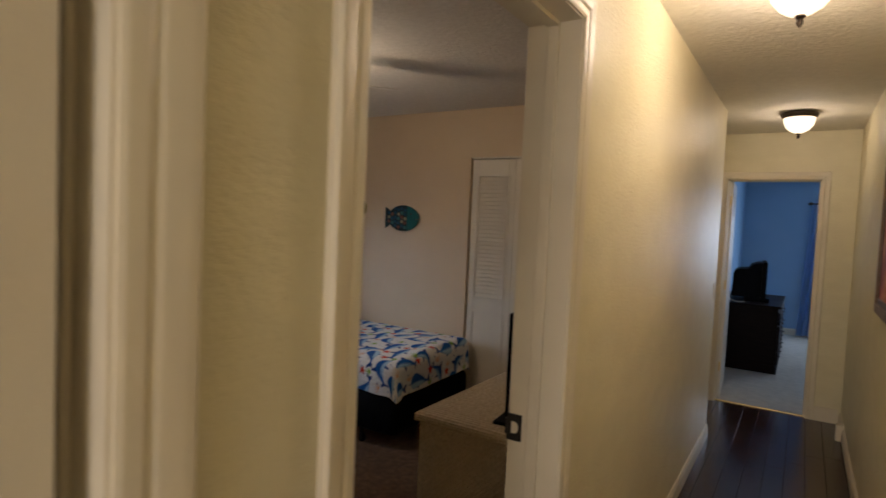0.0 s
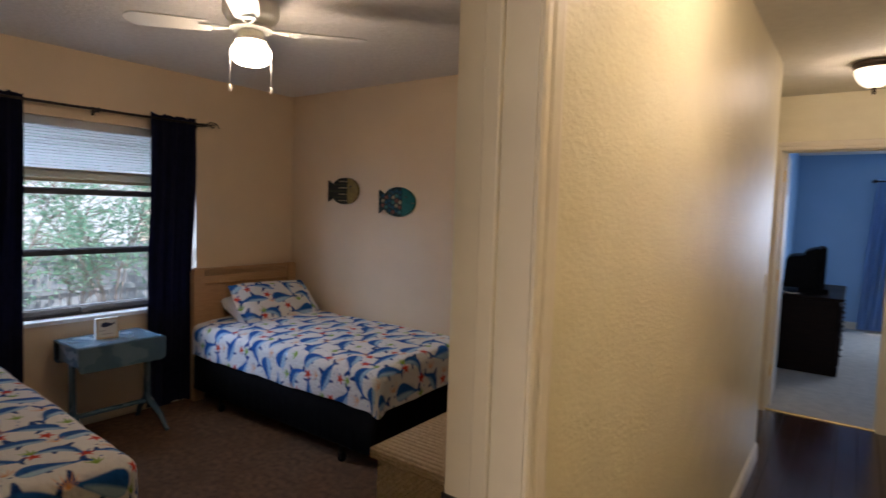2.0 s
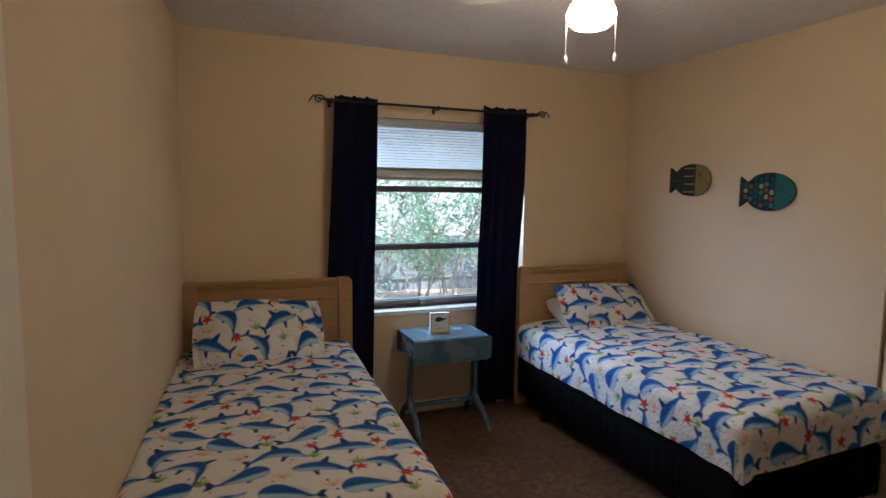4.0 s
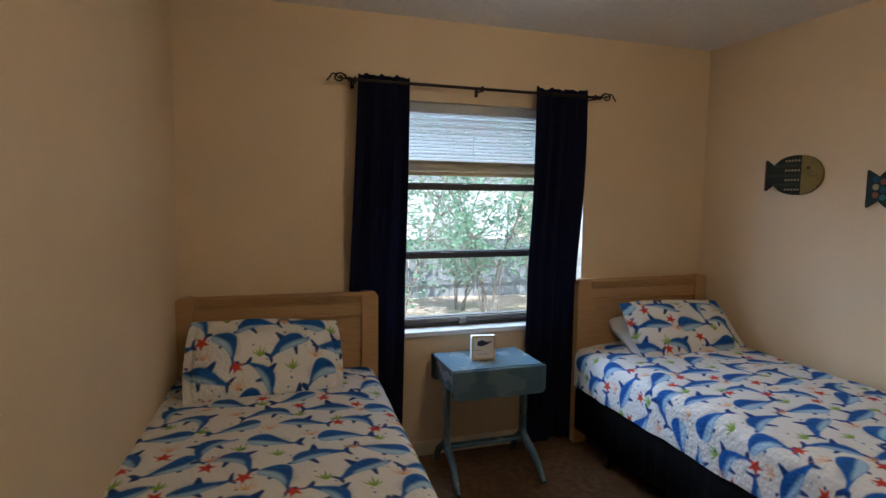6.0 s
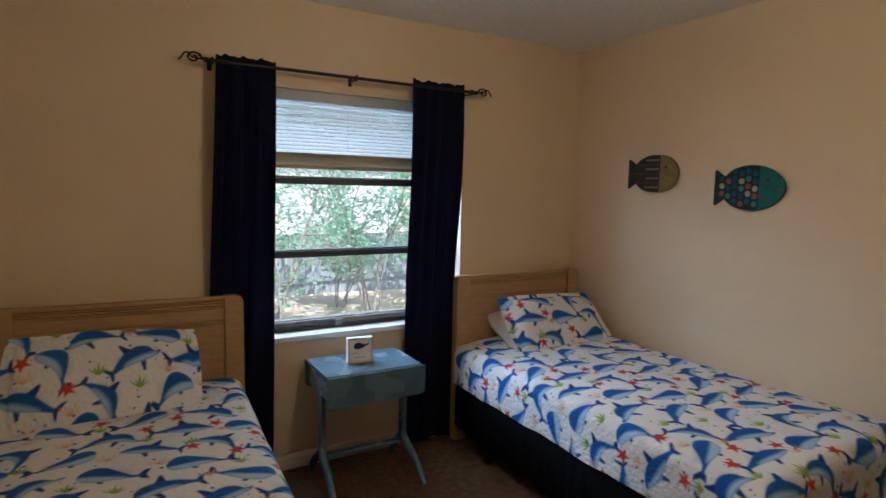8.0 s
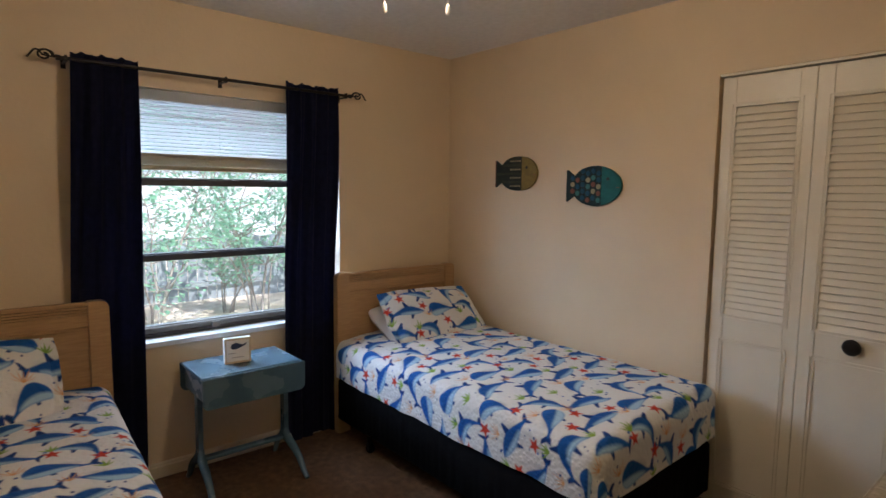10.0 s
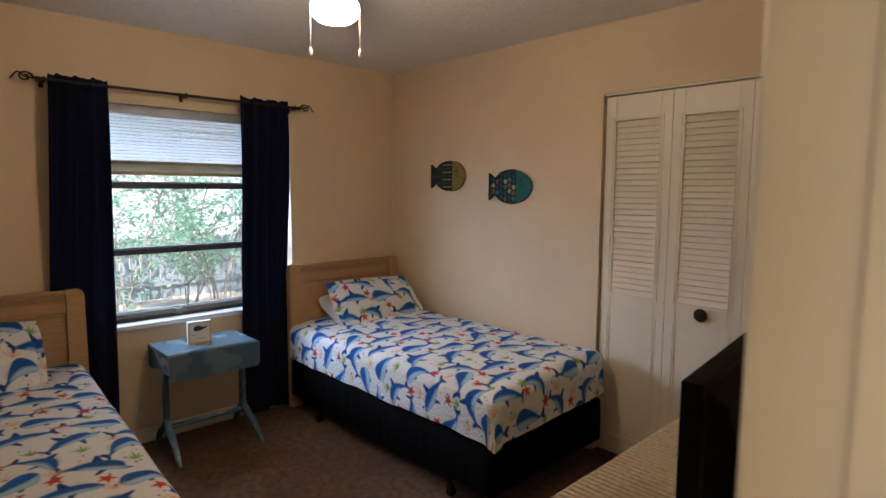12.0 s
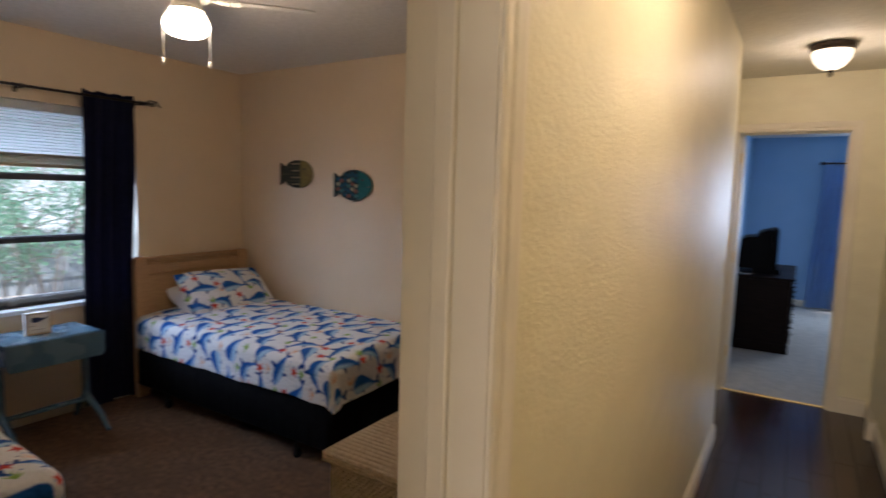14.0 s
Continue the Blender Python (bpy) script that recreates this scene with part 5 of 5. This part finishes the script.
rod2 = thing("curtain_rod", "dark curtain rod over the far window", "curtain rod")
part("pole", tube([(-0.25, 11.90, 2.06), (1.9, 11.90, 2.06)], 0.012, 12), M["bronze"], rod2, smooth=True)
part("finial", moved(lathe([(0.010, 0), (0.024, 0.02), (0.026, 0.035), (0.016, 0.055), (0.003, 0.062)], sides=16), pose(-0.25, 11.90, 2.06, 0, -90, 0)), M["bronze"], rod2, smooth=True)
part("bracket", boxes((-0.106, 11.895, 2.03, -0.094, 11.998, 2.045), (-0.11, 11.99, 2.02, -0.09, 11.999, 2.09), bevel=0.002), M["bronze"], rod2)


def far_curtain(x0, x1, b0, b1):
    c = curtain("curtain", 0, x1 - x0, b0 - x0, b1 - x0, 2.09, 0.02, 7, M["blue_curtain"], "pale blue curtain hanging at the far window", 0.0, 21)
    c.matrix_world = Matrix.Translation((x0, 11.905, 0)) @ pose(0, 0, 0, 0, 0, -90) @ Matrix.Diagonal((1, 1, 1, 1))
    return c


far_curtain(-0.25, 0.33, -0.36, 0.30)
structure("window_2", boxes((0.352, 12.04, 0.852, 0.40, 12.08, 1.998), (1.60, 12.04, 0.852, 1.648, 12.08, 1.998), (0.40, 12.04, 0.852, 1.60, 12.08, 0.90), (0.40, 12.04, 1.95, 1.60, 12.08, 1.998), (0.40, 12.045, 1.40, 1.60, 12.075, 1.44)), M["pale_metal"], "pale metal window of the far bedroom", "window")

# ---- outside ----
M["soil"] = material("sandy_leaf_litter", (0.74, 0.66, 0.60), (0.56, 0.46, 0.38), 7, 0.95, 0.8, 20, wear=(0.42, 0.38, 0.26), wscale=0.9, distance=0.03)
M["fence"] = material("weathered_fence_wood", (0.36, 0.42, 0.48), (0.28, 0.33, 0.39), 6, 0.85, 0.3, 30, stretch=(1, 1, 0.2), random_value=0.08)
M["siding"] = material("pale_siding", (0.68, 0.77, 0.84), (0.63, 0.72, 0.79), 2, 0.7)
M["roof"] = material("grey_shingle", (0.16, 0.16, 0.16), (0.11, 0.11, 0.11), 5, 0.9, 0.5, 20)
M["bark"] = material("grey_bark", (0.34, 0.31, 0.29), (0.24, 0.22, 0.20), 12, 0.9, 0.8, 40, stretch=(1, 1, 0.3))
M["leaf"] = material("shrub_leaf", (0.15, 0.34, 0.21), (0.24, 0.47, 0.35), 1.4, 0.35)
lb = M["leaf"].node_tree.nodes["Principled BSDF"]
tr_n = M["leaf"].node_tree.nodes.new("ShaderNodeBsdfTranslucent")
tr_n.inputs["Color"].default_value = (0.38, 0.64, 0.50, 1)
mx = M["leaf"].node_tree.nodes.new("ShaderNodeMixShader")
mx.inputs[0].default_value = 0.45
M["leaf"].node_tree.links.new(lb.outputs[0], mx.inputs[1])
M["leaf"].node_tree.links.new(tr_n.outputs[0], mx.inputs[2])
M["leaf"].node_tree.links.new(mx.outputs[0], M["leaf"].node_tree.nodes["Material Output"].inputs["Surface"])
GZ = -0.30
bm = bmesh.new()
gx = [-900, -200, -60, -30, -22, -16, -12, -9, -7, -4.71]
gy = [-600, -100, -30, -12, -4, 0, 4, 8, 14, 30, 100, 600]
grid = [[bm.verts.new((x, y, GZ + (0.06 * math.sin(x * 1.3 + y) if x > -40 and abs(y) < 40 else 0))) for y in gy] for x in gx]
for p, q in zip(grid, grid[1:]):
    for i in range(len(gy) - 1):
        bm.faces.new((p[i], p[i + 1], q[i + 1], q[i]))
tagged(part("ground", bm, M["soil"]), "sunlit sandy ground with leaf litter", "ground", kind="structure")

fence = thing("fence", "weathered grey wooden board fence behind the shrubs", "fence", "", (-10.7, 0, GZ))
pick = None
y = -3.0
while y < 13.5:
    if pick is None:
        pick = mesh_of("board", extrude_outline([(0, 0), (0.135, 0), (0.135, 1.00), (0.105, 1.05), (0.03, 1.05), (0, 1.00)], 0.02, "x", 0), M["fence"])
    o = new("board", pick)
    o.parent, o.location = fence, (0, y, random.uniform(-0.05, 0.02))
    y += 0.148
for z in (0.25, 0.80):
    part("rail", boxes((0.021, -3.0, z, 0.06, 13.5, z + 0.09)), M["fence"], fence)

house = thing("neighbour_house", "pale grey sided house behind the fence", "house", "", (-23, 4, GZ))
bm = bmesh.new()
for k in range(20):
    z0 = k * 0.16
    v = [bm.verts.new(p) for p in ((0.0, -9, z0 + 0.16), (0.025, -9, z0), (0.025, 9, z0), (0.0, 9, z0 + 0.16))]
    bm.faces.new(v)
add_box(bm, -6, -9, 0, -0.001, 9, 3.2)
part("wall", bm, M["siding"], house)
part("roof", extrude_outline([(-6.5, 3.15), (0.5, 3.15), (-3, 5.2)], 19, "y", -9.5), M["roof"], house)
for y in (-6.0, 0.5):
    w = part("window", boxes((0.02, y - 0.75, 0.9, 0.06, y + 0.75, 2.3), bevel=0.01, segments=1), M["white"], house)
    part("pane", boxes((0.061, y - 0.66, 0.99, 0.066, y - 0.03, 2.21), (0.061, y + 0.03, 0.99, 0.066, y + 0.66, 2.21)), M["screen"], w)


def shrub(name, x, y, height, spread, leaves, seed, label, group):
    """Several crooked stems from one root, twigs, and many small pointed leaves in loose sprays."""
    rnd = random.Random(seed)
    root = thing(name, label, "shrub", group, (x, y, GZ - 0.06))
    wood, tips = bmesh.new(), []
    for s in range(5):
        a = s * 1.256 + rnd.uniform(-0.4, 0.4)
        p = Vector((0.06 * math.cos(a), 0.06 * math.sin(a), 0))
        d = Vector((0.32 * math.cos(a), 0.32 * math.sin(a), 1)).normalized()
        pts, r = [p.copy()], rnd.uniform(0.011, 0.021)
        n = 9
        for k in range(n):
            d = (d + Vector((rnd.uniform(-0.25, 0.25), rnd.uniform(-0.25, 0.25), rnd.uniform(-0.05, 0.1)))).normalized()
            p = p + d * height / n
            pts.append(p.copy())
            if k > 1:
                for q in range(3):
                    b = Vector((rnd.uniform(-1, 1), rnd.uniform(-1, 1), rnd.uniform(-0.1, 0.7))).normalized()
                    ln = rnd.uniform(0.25, 0.6) * spread
                    tw = [p.copy(), p + b * ln * 0.5 + Vector((0, 0, 0.04)), p + b * ln + Vector((rnd.uniform(-.08, .08), rnd.uniform(-.08, .08), rnd.uniform(-0.05, 0.08)))]
                    add_tube(wood, tw, [r * 0.4, r * 0.28, 0.002], 5)
                    tips += [(tw[1], b), (tw[2], b), ((tw[1] + tw[2]) / 2, b)]
        add_tube(wood, pts, [r * (1 - 0.8 * k / n) for k in range(n + 1)], 7)
    part("trunk", wood, M["bark"], root, smooth=True)
    verts, faces = [], []
    for k in range(int(leaves * 0.72)):
        c, b = rnd.choice(tips)
        c = c + Vector((rnd.gauss(0, 0.075), rnd.gauss(0, 0.075), rnd.gauss(0, 0.06)))
        f = (b + Vector((rnd.uniform(-1, 1), rnd.uniform(-1, 1), rnd.uniform(-0.8, 0.5)))).normalized()
        s = f.cross(Vector((rnd.uniform(-0.6, 0.6), rnd.uniform(-0.6, 0.6), 1))).normalized()
        up = s.cross(f)
        ln, w = rnd.uniform(0.045, 0.085), rnd.uniform(0.015, 0.026)
        i = len(verts)
        verts += [c, c + f * ln * 0.35 + s * w + up * 0.004, c + f * ln * 0.7 + s * w * 0.8, c + f * ln, c + f * ln * 0.7 - s * w * 0.8, c + f * ln * 0.35 - s * w + up * 0.004]
        faces.append((i, i + 1, i + 2, i + 3, i + 4, i + 5))
    me = bpy.data.meshes.new("crown")
    me.from_pydata([tuple(v) for v in verts], [], faces)
    me.materials.append(M["leaf"])
    ob = new("crown", me)
    ob.parent = root
    ob["kind"] = "stuff"
    return root


for x, y, h, sp, n, sd in ((-7.3, 4.1, 2.6, 1.0, 2500, 1), (-8.0, 5.5, 3.0, 1.15, 3600, 2), (-9.4, 4.6, 2.7, 1.1, 2400, 3), (-9.0, 6.8, 2.9, 1.2, 2600, 4), (-8.6, 3.0, 2.5, 1.0, 2000, 5), (-11.5, 6.3, 3.3, 1.3, 2400, 6), (-11.6, 8.4, 3.2, 1.3, 2300, 7), (-9.7, 5.7, 1.3, 1.0, 1300, 9), (-9.8, 7.4, 1.3, 1.0, 1200, 10)):
    shrub("shrub", x, y, h, sp, n, sd, "leafy green shrub with thin crooked stems", "shrubs outside the window")

# ---- hall floor boards ----
bw, y0 = 0.1135, -0.72
rows = int((0.02 + 1.02) / bw) + 1
board = {}
for c in range(rows):
    x = -1.02 + c * bw
    w = min(bw, 0.02 - x)
    if w < 0.02:
        continue
    y = y0 - random.uniform(0, 0.9)
    while y < 7.325:
        ln = random.choice((0.76, 0.92, 1.1, 1.22))
        a, b = max(y, y0), min(y + ln, 7.325)
        if x < -0.94 and a < 6.23:
            a = max(a, 6.23)
        if b - a > 0.04:
            o = new("plank", mesh_of("plank", boxes((0.0006, 0.0006, -0.0118, w - 0.0006, b - a - 0.0006, 0.0), bevel=0.0016, segments=1), M["plank"]))
            o.parent, o.location = hall_floor, (x, a, 0)
        y += ln
